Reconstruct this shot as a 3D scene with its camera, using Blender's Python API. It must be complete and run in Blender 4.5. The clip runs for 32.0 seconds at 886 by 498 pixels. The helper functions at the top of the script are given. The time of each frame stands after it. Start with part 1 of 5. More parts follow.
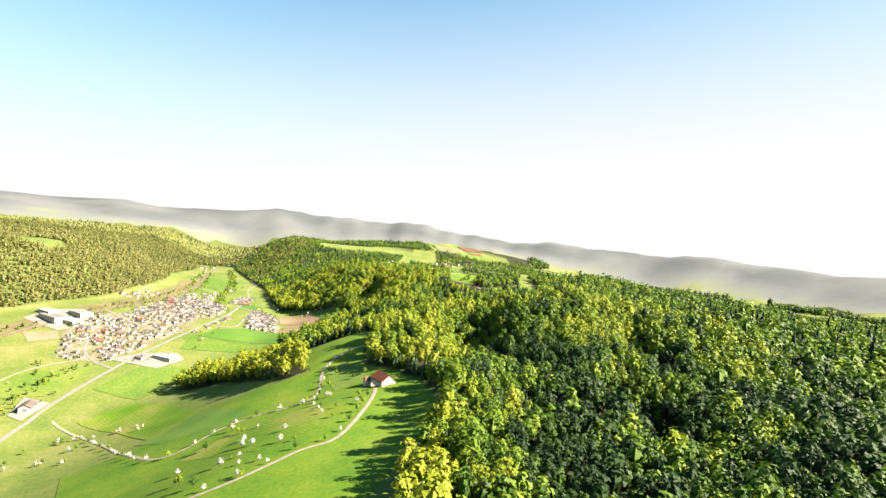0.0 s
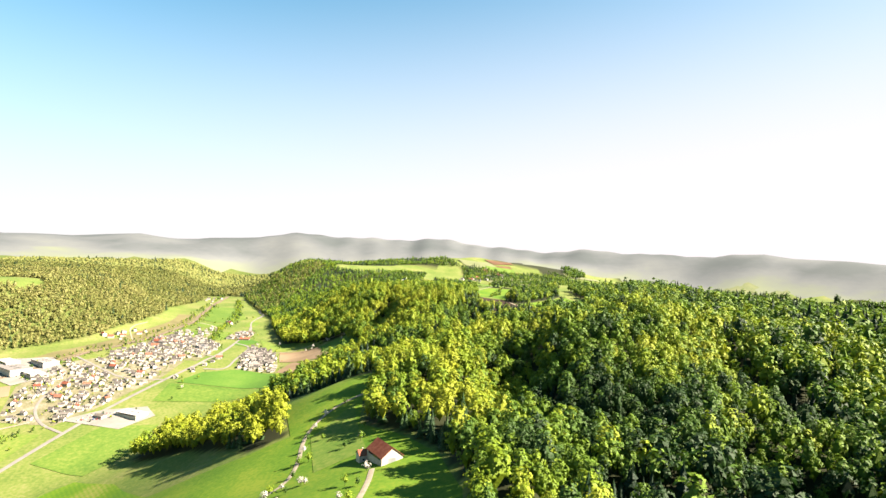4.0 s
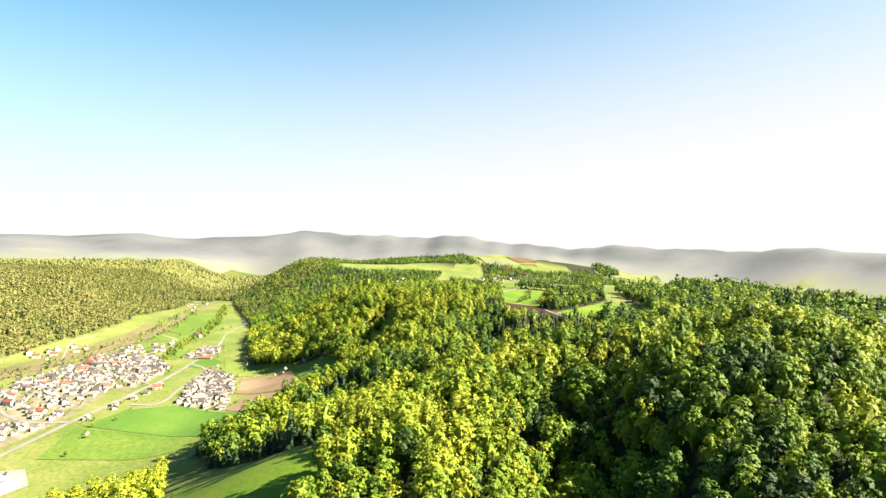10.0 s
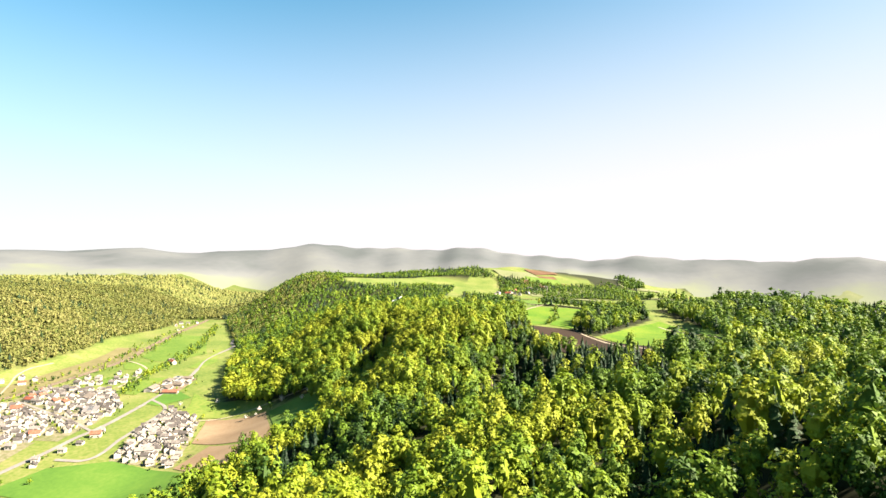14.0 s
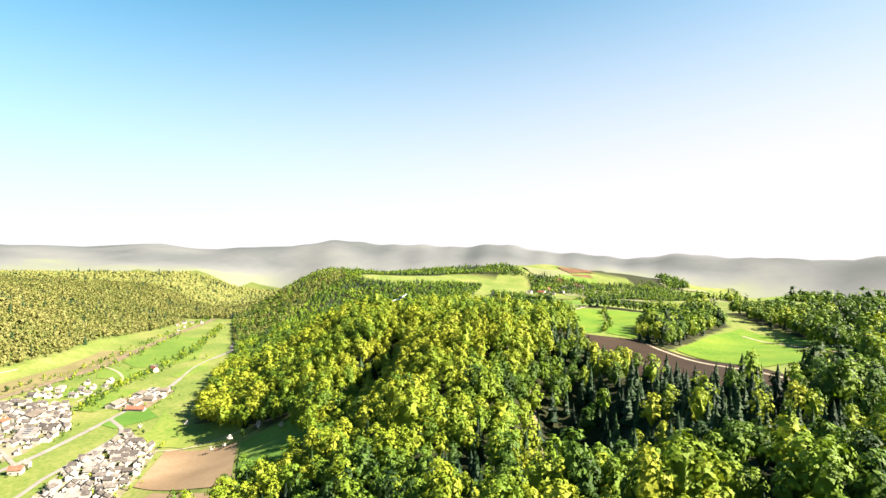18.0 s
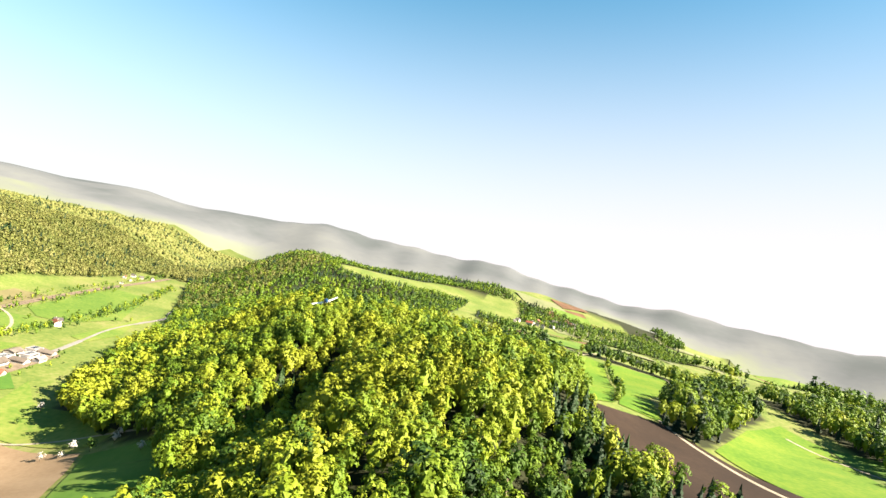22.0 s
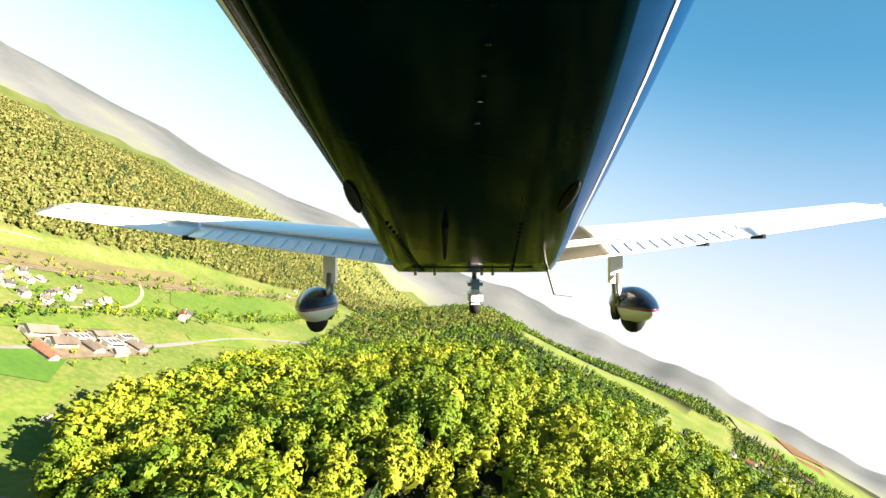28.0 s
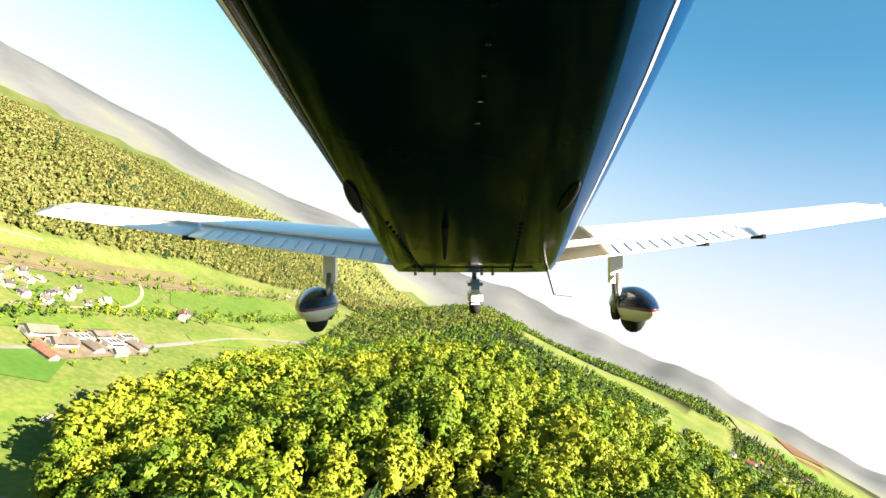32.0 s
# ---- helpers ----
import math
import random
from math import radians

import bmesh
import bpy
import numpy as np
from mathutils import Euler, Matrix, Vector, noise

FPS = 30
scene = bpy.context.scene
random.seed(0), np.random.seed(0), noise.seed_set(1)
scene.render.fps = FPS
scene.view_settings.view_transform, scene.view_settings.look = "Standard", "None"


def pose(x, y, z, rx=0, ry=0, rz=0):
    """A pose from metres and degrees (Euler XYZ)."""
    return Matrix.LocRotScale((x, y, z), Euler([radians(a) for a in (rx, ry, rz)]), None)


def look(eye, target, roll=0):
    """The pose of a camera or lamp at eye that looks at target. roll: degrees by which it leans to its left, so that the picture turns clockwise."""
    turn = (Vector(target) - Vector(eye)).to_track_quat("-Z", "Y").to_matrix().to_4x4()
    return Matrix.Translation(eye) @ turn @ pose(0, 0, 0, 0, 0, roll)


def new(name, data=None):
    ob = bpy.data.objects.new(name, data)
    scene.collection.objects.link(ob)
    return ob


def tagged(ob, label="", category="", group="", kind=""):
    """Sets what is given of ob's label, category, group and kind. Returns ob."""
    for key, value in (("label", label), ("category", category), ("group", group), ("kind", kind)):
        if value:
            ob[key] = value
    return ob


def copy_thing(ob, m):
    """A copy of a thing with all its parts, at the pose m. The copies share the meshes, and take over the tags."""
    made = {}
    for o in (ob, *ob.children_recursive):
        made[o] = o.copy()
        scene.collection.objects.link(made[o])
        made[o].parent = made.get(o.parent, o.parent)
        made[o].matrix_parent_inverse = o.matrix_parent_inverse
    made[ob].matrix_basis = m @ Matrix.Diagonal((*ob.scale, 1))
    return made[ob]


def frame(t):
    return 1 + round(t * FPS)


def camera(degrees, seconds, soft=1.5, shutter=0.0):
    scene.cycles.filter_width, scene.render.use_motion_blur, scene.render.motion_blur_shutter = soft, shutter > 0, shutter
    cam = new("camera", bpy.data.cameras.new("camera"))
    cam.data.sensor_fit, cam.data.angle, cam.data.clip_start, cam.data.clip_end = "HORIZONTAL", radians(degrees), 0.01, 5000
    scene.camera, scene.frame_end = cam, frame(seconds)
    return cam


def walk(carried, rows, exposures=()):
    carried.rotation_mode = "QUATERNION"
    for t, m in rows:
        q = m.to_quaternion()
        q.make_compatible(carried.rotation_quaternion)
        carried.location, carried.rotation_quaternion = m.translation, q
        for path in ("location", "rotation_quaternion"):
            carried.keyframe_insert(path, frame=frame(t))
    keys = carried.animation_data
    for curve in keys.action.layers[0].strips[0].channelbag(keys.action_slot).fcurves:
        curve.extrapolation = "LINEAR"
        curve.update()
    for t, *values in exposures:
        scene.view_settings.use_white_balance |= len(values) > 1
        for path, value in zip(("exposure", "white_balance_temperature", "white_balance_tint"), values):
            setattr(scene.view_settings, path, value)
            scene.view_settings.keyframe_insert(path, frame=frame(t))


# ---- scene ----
cam = camera(75.0, 32.0)
PATH = [
    (0, (-0.00, -0.00, 211.20), (-0.00, 99.98, 209.24), 5.91),
    (0.5, (0.40, 18.90, 209.80), (-0.19, 118.86, 207.96), 4.99),
    (1, (1.20, 37.50, 207.60), (-0.09, 137.53, 206.60), 4.05),
    (1.5, (2.40, 57.00, 207.10), (0.54, 157.03, 206.29), 2.31),
    (2, (3.40, 76.20, 205.60), (0.67, 176.19, 205.77), 0.39),
    (2.5, (4.30, 93.70, 203.00), (0.53, 193.67, 204.07), -0.52),
    (3, (4.30, 112.00, 203.20), (-0.13, 211.93, 204.03), -0.03),
    (3.5, (4.90, 129.00, 202.40), (-0.06, 228.90, 203.24), 2.45),
    (5.5, (5.40, 196.80, 201.80), (0.16, 296.71, 201.30), 0.88),
    (6, (5.00, 214.60, 200.70), (-1.06, 314.43, 200.36), 0.87),
    (6.5, (4.40, 231.30, 198.60), (-2.14, 331.11, 198.90), 0.78),
    (7, (4.60, 247.70, 197.10), (-2.10, 347.47, 197.60), 1.39),
    (7.5, (4.60, 263.60, 196.10), (-2.60, 363.37, 196.87), 1.74),
    (8, (4.70, 280.10, 195.50), (-2.88, 379.82, 196.20), 1.69),
    (8.5, (4.60, 295.50, 195.60), (-2.87, 395.18, 195.94), 1.42),
    (9, (4.40, 311.10, 195.60), (-3.04, 410.84, 195.96), 0.99),
    (9.5, (4.70, 326.60, 195.70), (-3.05, 426.28, 195.74), 0.81),
    (10, (3.90, 341.00, 194.40), (-4.50, 440.65, 194.80), 1.59),
    (10.5, (3.30, 354.90, 194.30), (-5.54, 454.49, 194.80), 2.44),
    (11, (2.40, 370.10, 194.20), (-6.81, 469.66, 194.69), 2.26),
    (11.5, (1.80, 385.30, 194.00), (-8.56, 484.73, 195.14), 0.42),
    (12, (0.50, 400.70, 193.80), (-11.06, 500.03, 195.15), 0.02),
    (12.5, (-0.10, 415.20, 194.00), (-11.79, 514.51, 195.07), 0.39),
    (13, (-0.90, 430.00, 194.40), (-11.49, 529.44, 195.37), 0.87),
    (13.5, (-1.60, 443.40, 193.80), (-11.87, 542.89, 195.43), 1.70),
    (14, (-2.60, 455.40, 192.30), (-13.38, 554.78, 194.95), 1.14),
    (14.5, (-3.20, 466.60, 191.70), (-15.05, 565.84, 194.23), 0.28),
    (15, (-3.70, 478.10, 190.90), (-16.19, 577.30, 193.96), -0.25),
    (15.5, (-3.40, 490.80, 190.30), (-15.57, 589.99, 193.58), 0.99),
    (17.5, (-10.40, 553.60, 185.50), (-24.04, 652.59, 188.15), 1.65),
    (18, (-12.00, 568.30, 185.70), (-27.53, 667.04, 188.09), 1.35),
    (18.5, (-13.00, 581.80, 184.10), (-28.75, 680.56, 186.94), 1.06),
    (19, (-13.40, 595.80, 184.20), (-27.72, 694.73, 186.70), 0.79),
    (19.5, (-13.80, 608.90, 184.30), (-26.61, 708.02, 186.23), 0.07),
    (20, (-15.10, 621.70, 184.30), (-27.28, 720.91, 186.28), 0.31),
    (20.5, (-16.00, 634.50, 183.90), (-28.05, 733.73, 186.70), 2.09),
    (21, (-16.90, 648.30, 184.50), (-29.42, 747.44, 188.02), 5.14),
    (21.5, (-18.50, 661.00, 185.40), (-31.86, 760.07, 188.53), 10.03),
    (22, (-19.90, 674.10, 184.10), (-34.98, 772.85, 188.16), 13.05),
    (22.5, (-22.10, 686.30, 184.10), (-39.22, 784.71, 188.52), 15.27),
    (23, (-24.50, 699.10, 183.40), (-44.39, 797.02, 188.10), 16.48),
    (23.5, (-27.00, 711.40, 183.30), (-49.10, 808.86, 187.52), 18.90),
    (24, (-29.70, 723.10, 183.30), (-53.66, 820.09, 187.12), 22.61),
    (24.5, (-32.60, 734.80, 183.00), (-58.39, 831.30, 187.03), 23.33),
    (25, (-36.10, 746.90, 182.30), (-64.35, 842.69, 186.89), 23.77),
    (25.5, (-40.70, 760.00, 180.80), (-71.29, 855.14, 184.95), 23.59),
    (25.8, (-44.22, 768.50, 179.33), (-75.69, 863.33, 183.56), 23.69),
    (26.1, (-48.22, 777.79, 177.60), (-81.97, 871.81, 182.02), 23.96),
    (26.4, (-52.74, 787.58, 175.53), (-89.64, 880.41, 180.20), 24.32),
    (26.7, (-57.35, 797.41, 173.48), (-97.70, 888.77, 178.44), 24.73),
    (27, (-61.72, 807.30, 170.16), (-105.30, 897.15, 175.38), 25.12),
    (27.2, (-64.69, 813.92, 168.33), (-110.05, 902.88, 173.69), 25.34),
    (27.4, (-67.47, 819.53, 167.94), (-114.14, 907.80, 173.41), 25.50),
    (27.55, (-69.02, 822.49, 168.15), (-116.30, 910.43, 173.66), 25.57),
    (27.7, (-70.05, 824.39, 168.37), (-117.54, 912.22, 173.91), 25.60),
    (27.8, (-70.42, 825.09, 168.46), (-117.92, 912.91, 174.00), 25.60),
    (27.95, (-70.54, 825.32, 168.49), (-118.04, 913.14, 174.03), 25.60),
    (32, (-70.54, 825.32, 168.49), (-118.04, 913.14, 174.03), 25.60),
]
walk(cam, [(t, look(eye, target, roll)) for t, eye, target, roll in PATH], [(0, 3.0, 6700, 17), (32, 3.0, 6700, 17)])
# ---- light ----
SUN_AZ, SUN_EL = 96.0, 37.5      # degrees clockwise from +y, and above the horizon
world = bpy.data.worlds.new("world")
scene.world = world
world.use_nodes = True
sky = world.node_tree.nodes.new("ShaderNodeTexSky")
sky.sky_type, sky.sun_disc = "NISHITA", False
sky.sun_elevation, sky.sun_rotation = radians(SUN_EL), radians(SUN_AZ)
sky.altitude, sky.air_density, sky.dust_density, sky.ozone_density = 700.0, 1.0, 1.2, 0.8
world.node_tree.nodes["Background"].inputs["Strength"].default_value = 0.05
haze = world.node_tree.nodes.new("ShaderNodeMix")      # a milky spring haze lies along the horizon, thickest below the sun
haze.data_type = "RGBA"
haze.inputs["B"].default_value = (2.65, 2.53, 2.58, 1)
clear = world.node_tree.nodes.new("ShaderNodeMix")      # the clear air above it leans to cyan
clear.data_type, clear.blend_type = "RGBA", "MULTIPLY"
clear.inputs["Factor"].default_value, clear.inputs["B"].default_value = 1.0, (0.195, 0.61, 0.61, 1)
way, level, east, thick = (world.node_tree.nodes.new(n) for n in ("ShaderNodeTexCoord", "ShaderNodeVectorMath", "ShaderNodeMapRange", "ShaderNodeMath"))
level.operation = "DOT_PRODUCT"
level.inputs[1].default_value = (0.15 * math.sin(radians(SUN_AZ)), 0.15 * math.cos(radians(SUN_AZ)), -1.0)
east.interpolation_type = "SMOOTHSTEP"
for socket, value in zip(("From Min", "From Max", "To Min", "To Max"), (-0.56, -0.03, 0.02, 0.96)):
    east.inputs[socket].default_value = value
thick.operation = "MINIMUM"
thick.inputs[1].default_value = 0.96
for a, b in ((way.outputs["Generated"], level.inputs[0]), (level.outputs["Value"], east.inputs["Value"]), (east.outputs["Result"], thick.inputs[0]), (thick.outputs[0], haze.inputs["Factor"]),
             (sky.outputs[0], clear.inputs["A"]), (clear.outputs["Result"], haze.inputs["A"]), (haze.outputs["Result"], world.node_tree.nodes["Background"].inputs["Color"])):
    world.node_tree.links.new(a, b)
sun = new("sun", bpy.data.lights.new("sun", "SUN"))
sun.data.energy, sun.data.angle, sun.data.color = 5.0, radians(0.6), (1.0, 0.90, 0.72)
sun_way = Vector((math.sin(radians(SUN_AZ)) * math.cos(radians(SUN_EL)), math.cos(radians(SUN_AZ)) * math.cos(radians(SUN_EL)), math.sin(radians(SUN_EL))))
sun.matrix_world = look(tuple(sun_way * 900), (0, 0, 0))
scene.view_settings.exposure = 3.0

# ---- materials ----


def mat(name, stops, scale=0.2, rough=0.8, metal=0.0, bump=0.0, fine=6.0, spread=0.0, tint=None, coords="Object", lift=0.05, grain=0.45):
    """A surface whose colour runs through stops by two scales of noise; spread: by how much objects differ from one another."""
    m = bpy.data.materials.new(name)
    m.use_nodes = True
    n, l = m.node_tree.nodes, m.node_tree.links
    p = n["Principled BSDF"]
    p.inputs["Roughness"].default_value, p.inputs["Metallic"].default_value = rough, metal
    if rough >= 0.8:      # dull ground, leaves and plaster have no sheen
        p.inputs["Specular IOR Level"].default_value = 0.1
    co = n.new("ShaderNodeTexCoord")
    big, small = n.new("ShaderNodeTexNoise"), n.new("ShaderNodeTexNoise")
    big.inputs["Scale"].default_value, small.inputs["Scale"].default_value = scale, scale * fine
    big.inputs["Detail"].default_value, small.inputs["Detail"].default_value = 3, 4
    for t in (big, small):
        l.new(co.outputs[coords], t.inputs["Vector"])
    mixer = n.new("ShaderNodeMath")
    mixer.operation = "MULTIPLY_ADD"
    l.new(small.outputs[0], mixer.inputs[0])
    mixer.inputs[1].default_value = grain
    half = n.new("ShaderNodeMath")
    half.operation = "MULTIPLY_ADD"
    half.inputs[1].default_value, half.inputs[2].default_value = 1.1, -0.055 - 0.5 * grain
    l.new(big.outputs[0], half.inputs[0])
    l.new(half.outputs[0], mixer.inputs[2])
    value = mixer.outputs[0]
    if spread:
        info, add = n.new("ShaderNodeObjectInfo"), n.new("ShaderNodeMath")
        add.operation = "MULTIPLY_ADD"
        add.inputs[1].default_value = spread
        l.new(info.outputs["Random"], add.inputs[0])
        sub = n.new("ShaderNodeMath")
        sub.operation = "SUBTRACT"
        sub.inputs[1].default_value = spread / 2
        l.new(value, sub.inputs[0])
        l.new(sub.outputs[0], add.inputs[2])
        value = add.outputs[0]
    if tint:
        at, add = n.new("ShaderNodeAttribute"), n.new("ShaderNodeMath")
        at.attribute_name = tint
        add.operation = "MULTIPLY_ADD"
        add.inputs[1].default_value = 0.14
        l.new(value, add.inputs[0])
        l.new(at.outputs["Fac"], add.inputs[2])
        sub = n.new("ShaderNodeMath")
        sub.operation = "SUBTRACT"
        sub.inputs[1].default_value = 0.07
        l.new(add.outputs[0], sub.inputs[0])
        value = sub.outputs[0]
    ramp = n.new("ShaderNodeValToRGB")
    e = ramp.color_ramp.elements
    while len(e) < len(stops):
        e.new(0.5)
    for k, c in enumerate(stops):
        e[k].position, e[k].color = 0.2 + 0.6 * k / max(1, len(stops) - 1), (*c, 1)
    l.new(value, ramp.inputs[0])
    l.new(ramp.outputs[0], p.inputs["Base Color"])
    if bump:
        b = n.new("ShaderNodeBump")
        b.inputs["Strength"].default_value, b.inputs["Distance"].default_value = bump, lift
        l.new(small.outputs[0], b.inputs["Height"])
        l.new(b.outputs[0], p.inputs["Normal"])
    return m


def leafy(name, stops, scale=0.35):
    """Leaves: the light also comes through them."""
    m = mat(name, stops, scale, 0.6, 0.0, 0.6, 5.0, 0.0, "tint", lift=0.4)
    n, l = m.node_tree.nodes, m.node_tree.links
    t, mix = n.new("ShaderNodeBsdfTranslucent"), n.new("ShaderNodeMixShader")
    ramp = next(x for x in n if x.bl_idname == "ShaderNodeValToRGB")
    l.new(ramp.outputs[0], t.inputs["Color"])
    mix.inputs[0].default_value = 0.24
    p = n["Principled BSDF"]
    p.inputs["Specular IOR Level"].default_value = 0.15
    l.new(p.outputs[0], mix.inputs[1])
    l.new(t.outputs[0], mix.inputs[2])
    l.new(mix.outputs[0], n["Material Output"].inputs["Surface"])
    return m


M_MEADOW = mat("meadow", [(0.0485, 0.0790, 0.0150), (0.0780, 0.1020, 0.0225), (0.1180, 0.1200, 0.0430)], 0.02, 0.9, 0, 0.4, 18, grain=1.1)
M_PASTURE = mat("green_pasture", [(0.0340, 0.0820, 0.0060), (0.0560, 0.1040, 0.0080), (0.0880, 0.1200, 0.0120)], 0.03, 0.9, 0, 0.4, 16, grain=1.0)
M_GARDEN = mat("gardens_and_paving", [(0.0641, 0.0747, 0.0267), (0.107, 0.0988, 0.0587), (0.16, 0.144, 0.107)], 0.08, 0.9, 0, 0.3, 6, grain=1.0)
M_GRASS = mat("bright_grass", [(0.0390, 0.0800, 0.0110), (0.0640, 0.1030, 0.0160), (0.1030, 0.1230, 0.0270)], 0.02, 0.9, 0, 0.4, 16, 0.25, grain=1.0)
# Meadow green dulled and paled: far haze painted into the colour.
M_PLAIN = mat("haze_paled_meadow", [(0.0694, 0.0827, 0.0374), (0.0907, 0.101, 0.048), (0.112, 0.117, 0.0641)], 0.02, 0.9, 0, 0.3, 14, 0.25, grain=0.9)
M_MOWN = mat("mown_grass", [(0.032, 0.0833, 0.00509), (0.0577, 0.106, 0.00641), (0.128, 0.131, 0.032)], 0.02, 0.9, 0, 0.2, 16, 0.1)
nodes = M_MOWN.node_tree.nodes      # swaths of hay lie in rows
rows, blend = nodes.new("ShaderNodeTexWave"), nodes.new("ShaderNodeMath")
rows.bands_direction, blend.operation, blend.inputs[1].default_value = "DIAGONAL", "MULTIPLY_ADD", 0.12
rows.inputs["Scale"].default_value, rows.inputs["Distortion"].default_value, rows.inputs["Detail Scale"].default_value = 0.13, 1.2, 0.3
toned = next(x for x in nodes if x.bl_idname == "ShaderNodeValToRGB").inputs[0]
M_MOWN.node_tree.links.new(nodes.new("ShaderNodeTexCoord").outputs["Object"], rows.inputs["Vector"])
M_MOWN.node_tree.links.new(rows.outputs["Fac"], blend.inputs[0])
M_MOWN.node_tree.links.new(toned.links[0].from_socket, blend.inputs[2])
M_MOWN.node_tree.links.new(blend.outputs[0], toned)
M_CROP = mat("young_crop", [(0.0312, 0.0763, 0.0111), (0.0471, 0.0986, 0.0139), (0.0729, 0.117, 0.0208)], 0.03, 0.9, 0, 0.2, 12, 0.2)
M_SOIL = mat("tilled_soil", [(0.112, 0.0774, 0.0454), (0.144, 0.104, 0.0641), (0.176, 0.131, 0.0827)], 0.03, 0.95, 0, 0.3, 18, 0.15)
M_DARKSOIL = mat("ploughed_soil", [(0.0112, 0.00768, 0.00513), (0.0176, 0.0115, 0.00768), (0.0272, 0.0179, 0.0115)], 0.03, 0.95, 0, 0.3, 18)
M_BROWNSOIL = mat("brown_soil", [(0.0534, 0.0294, 0.016), (0.0747, 0.0427, 0.024), (0.0961, 0.0587, 0.0347)], 0.03, 0.95, 0, 0.3, 18)
M_ASPHALT = mat("asphalt", [(0.101, 0.095, 0.0854), (0.125, 0.117, 0.107), (0.149, 0.141, 0.128)], 0.1, 0.85, 0, 0.1)
M_GRAVEL = mat("gravel_track", [(0.128, 0.112, 0.0801), (0.171, 0.149, 0.112), (0.208, 0.187, 0.144)], 0.25, 0.95, 0, 0.2)
M_BALLAST = mat("railway_ballast", [(0.0747, 0.0587, 0.04), (0.107, 0.0854, 0.0587), (0.139, 0.112, 0.0801)], 0.2, 0.95, 0, 0.2)
M_SCRUB = mat("dry_bank", [(0.0734, 0.0667, 0.03), (0.1, 0.0901, 0.04), (0.127, 0.11, 0.0567)], 0.03, 0.95, 0, 0.3, 14, 0.2)
M_YARD = mat("pale_concrete", [(0.107, 0.101, 0.0907), (0.139, 0.131, 0.117), (0.176, 0.165, 0.149)], 0.05, 0.9, 0, 0.1)
M_BEECH = leafy("beech_leaves", [(0.011, 0.030, 0.0058), (0.037, 0.079, 0.0076), (0.079, 0.133, 0.0084), (0.127, 0.172, 0.0092), (0.164, 0.192, 0.0125)])
# Leaves across the valley: pale olive, with the haze painted into the colour.
M_HILLWOOD = leafy("haze_paled_wood", [(0.0600, 0.0780, 0.0185), (0.0950, 0.1070, 0.0260), (0.1240, 0.1260, 0.0370), (0.1430, 0.1390, 0.0480)], 0.15)
M_SPRUCE = leafy("spruce_needles", [(0.00377, 0.0139, 0.00534), (0.00856, 0.0267, 0.00801), (0.0192, 0.0454, 0.0107)])
M_BLOSSOM = leafy("blossom", [(0.192, 0.181, 0.139), (0.294, 0.278, 0.235), (0.384, 0.374, 0.347)])
M_BARK = mat("bark", [(0.0187, 0.0149, 0.0107), (0.032, 0.0256, 0.0181), (0.048, 0.04, 0.0294)], 0.6, 0.95, 0, 0.4)
M_WALL = mat("rendered_wall", [(0.24, 0.219, 0.187), (0.32, 0.304, 0.272), (0.4, 0.39, 0.374)], 0.3, 0.85, 0, 0.1, 6, 0.5)
M_ROOF = mat("roof_tiles", [(0.043, 0.0391, 0.0368), (0.086, 0.0782, 0.072), (0.141, 0.127, 0.116)], 0.5, 0.8, 0, 0.3, 8, 0.9)
M_ROOFRED = mat("red_roof_tiles", [(0.101, 0.0294, 0.0171), (0.139, 0.048, 0.0294), (0.165, 0.0721, 0.048)], 0.5, 0.8, 0, 0.3, 8, 0.4)
M_FLATROOF = mat("flat_roof", [(0.117, 0.109, 0.104), (0.181, 0.171, 0.16), (0.267, 0.256, 0.243)], 0.06, 0.8, 0, 0.1, 8, 0.9)
M_METALROOF = mat("brown_metal_roof", [(0.0694, 0.056, 0.0427), (0.101, 0.0827, 0.0641), (0.133, 0.112, 0.0907)], 0.08, 0.5, 0.2, 0.1, 8, 0.5)
M_GLASS = mat("window_glass", [(0.0107, 0.016, 0.0214), (0.0214, 0.0267, 0.032)], 0.5, 0.1)
M_WOOD = mat("weathered_wood", [(0.0534, 0.0374, 0.024), (0.0907, 0.0641, 0.0427), (0.133, 0.101, 0.0694)], 0.4, 0.85, 0, 0.3)
M_STEEL = mat("galvanised_steel", [(0.187, 0.192, 0.198), (0.267, 0.267, 0.267)], 0.5, 0.5, 0.6)
M_RAIL = mat("rusty_rail", [(0.0641, 0.0374, 0.024), (0.117, 0.0801, 0.0587)], 0.5, 0.6, 0.5)
# Grey, paled stops: distance haze is painted into the ridge colours.
M_RIDGE = mat("haze_tinted_ridge", [(0.046, 0.054, 0.056), (0.062, 0.069, 0.073), (0.078, 0.085, 0.086), (0.090, 0.102, 0.078), (0.100, 0.116, 0.070)], 0.004, 1.0, 0, 0.0, 8, 0.0, "tint", grain=1.0)

# ---- terrain, in units of the plan ----
K = 0.64      # metres to a unit of the plan
FLOOR = ((-600, 850, 1090, 1350, 1700, 2200, 5200), (-70, -6, 44, 86, 97, 100, 112))
EAST_EDGE = ((-600, 700, 900, 1075, 1250, 1400, 1530, 1720, 1910, 2100, 2400, 3000, 5200), (-700, -560, -540, -430, -385, -370, -430, -520, -590, -690, -860, -1110, -1700))
EAST_WIDTH = ((-600, 700, 900, 1075, 1400, 1530, 2400), (640, 620, 560, 470, 330, 280, 330))
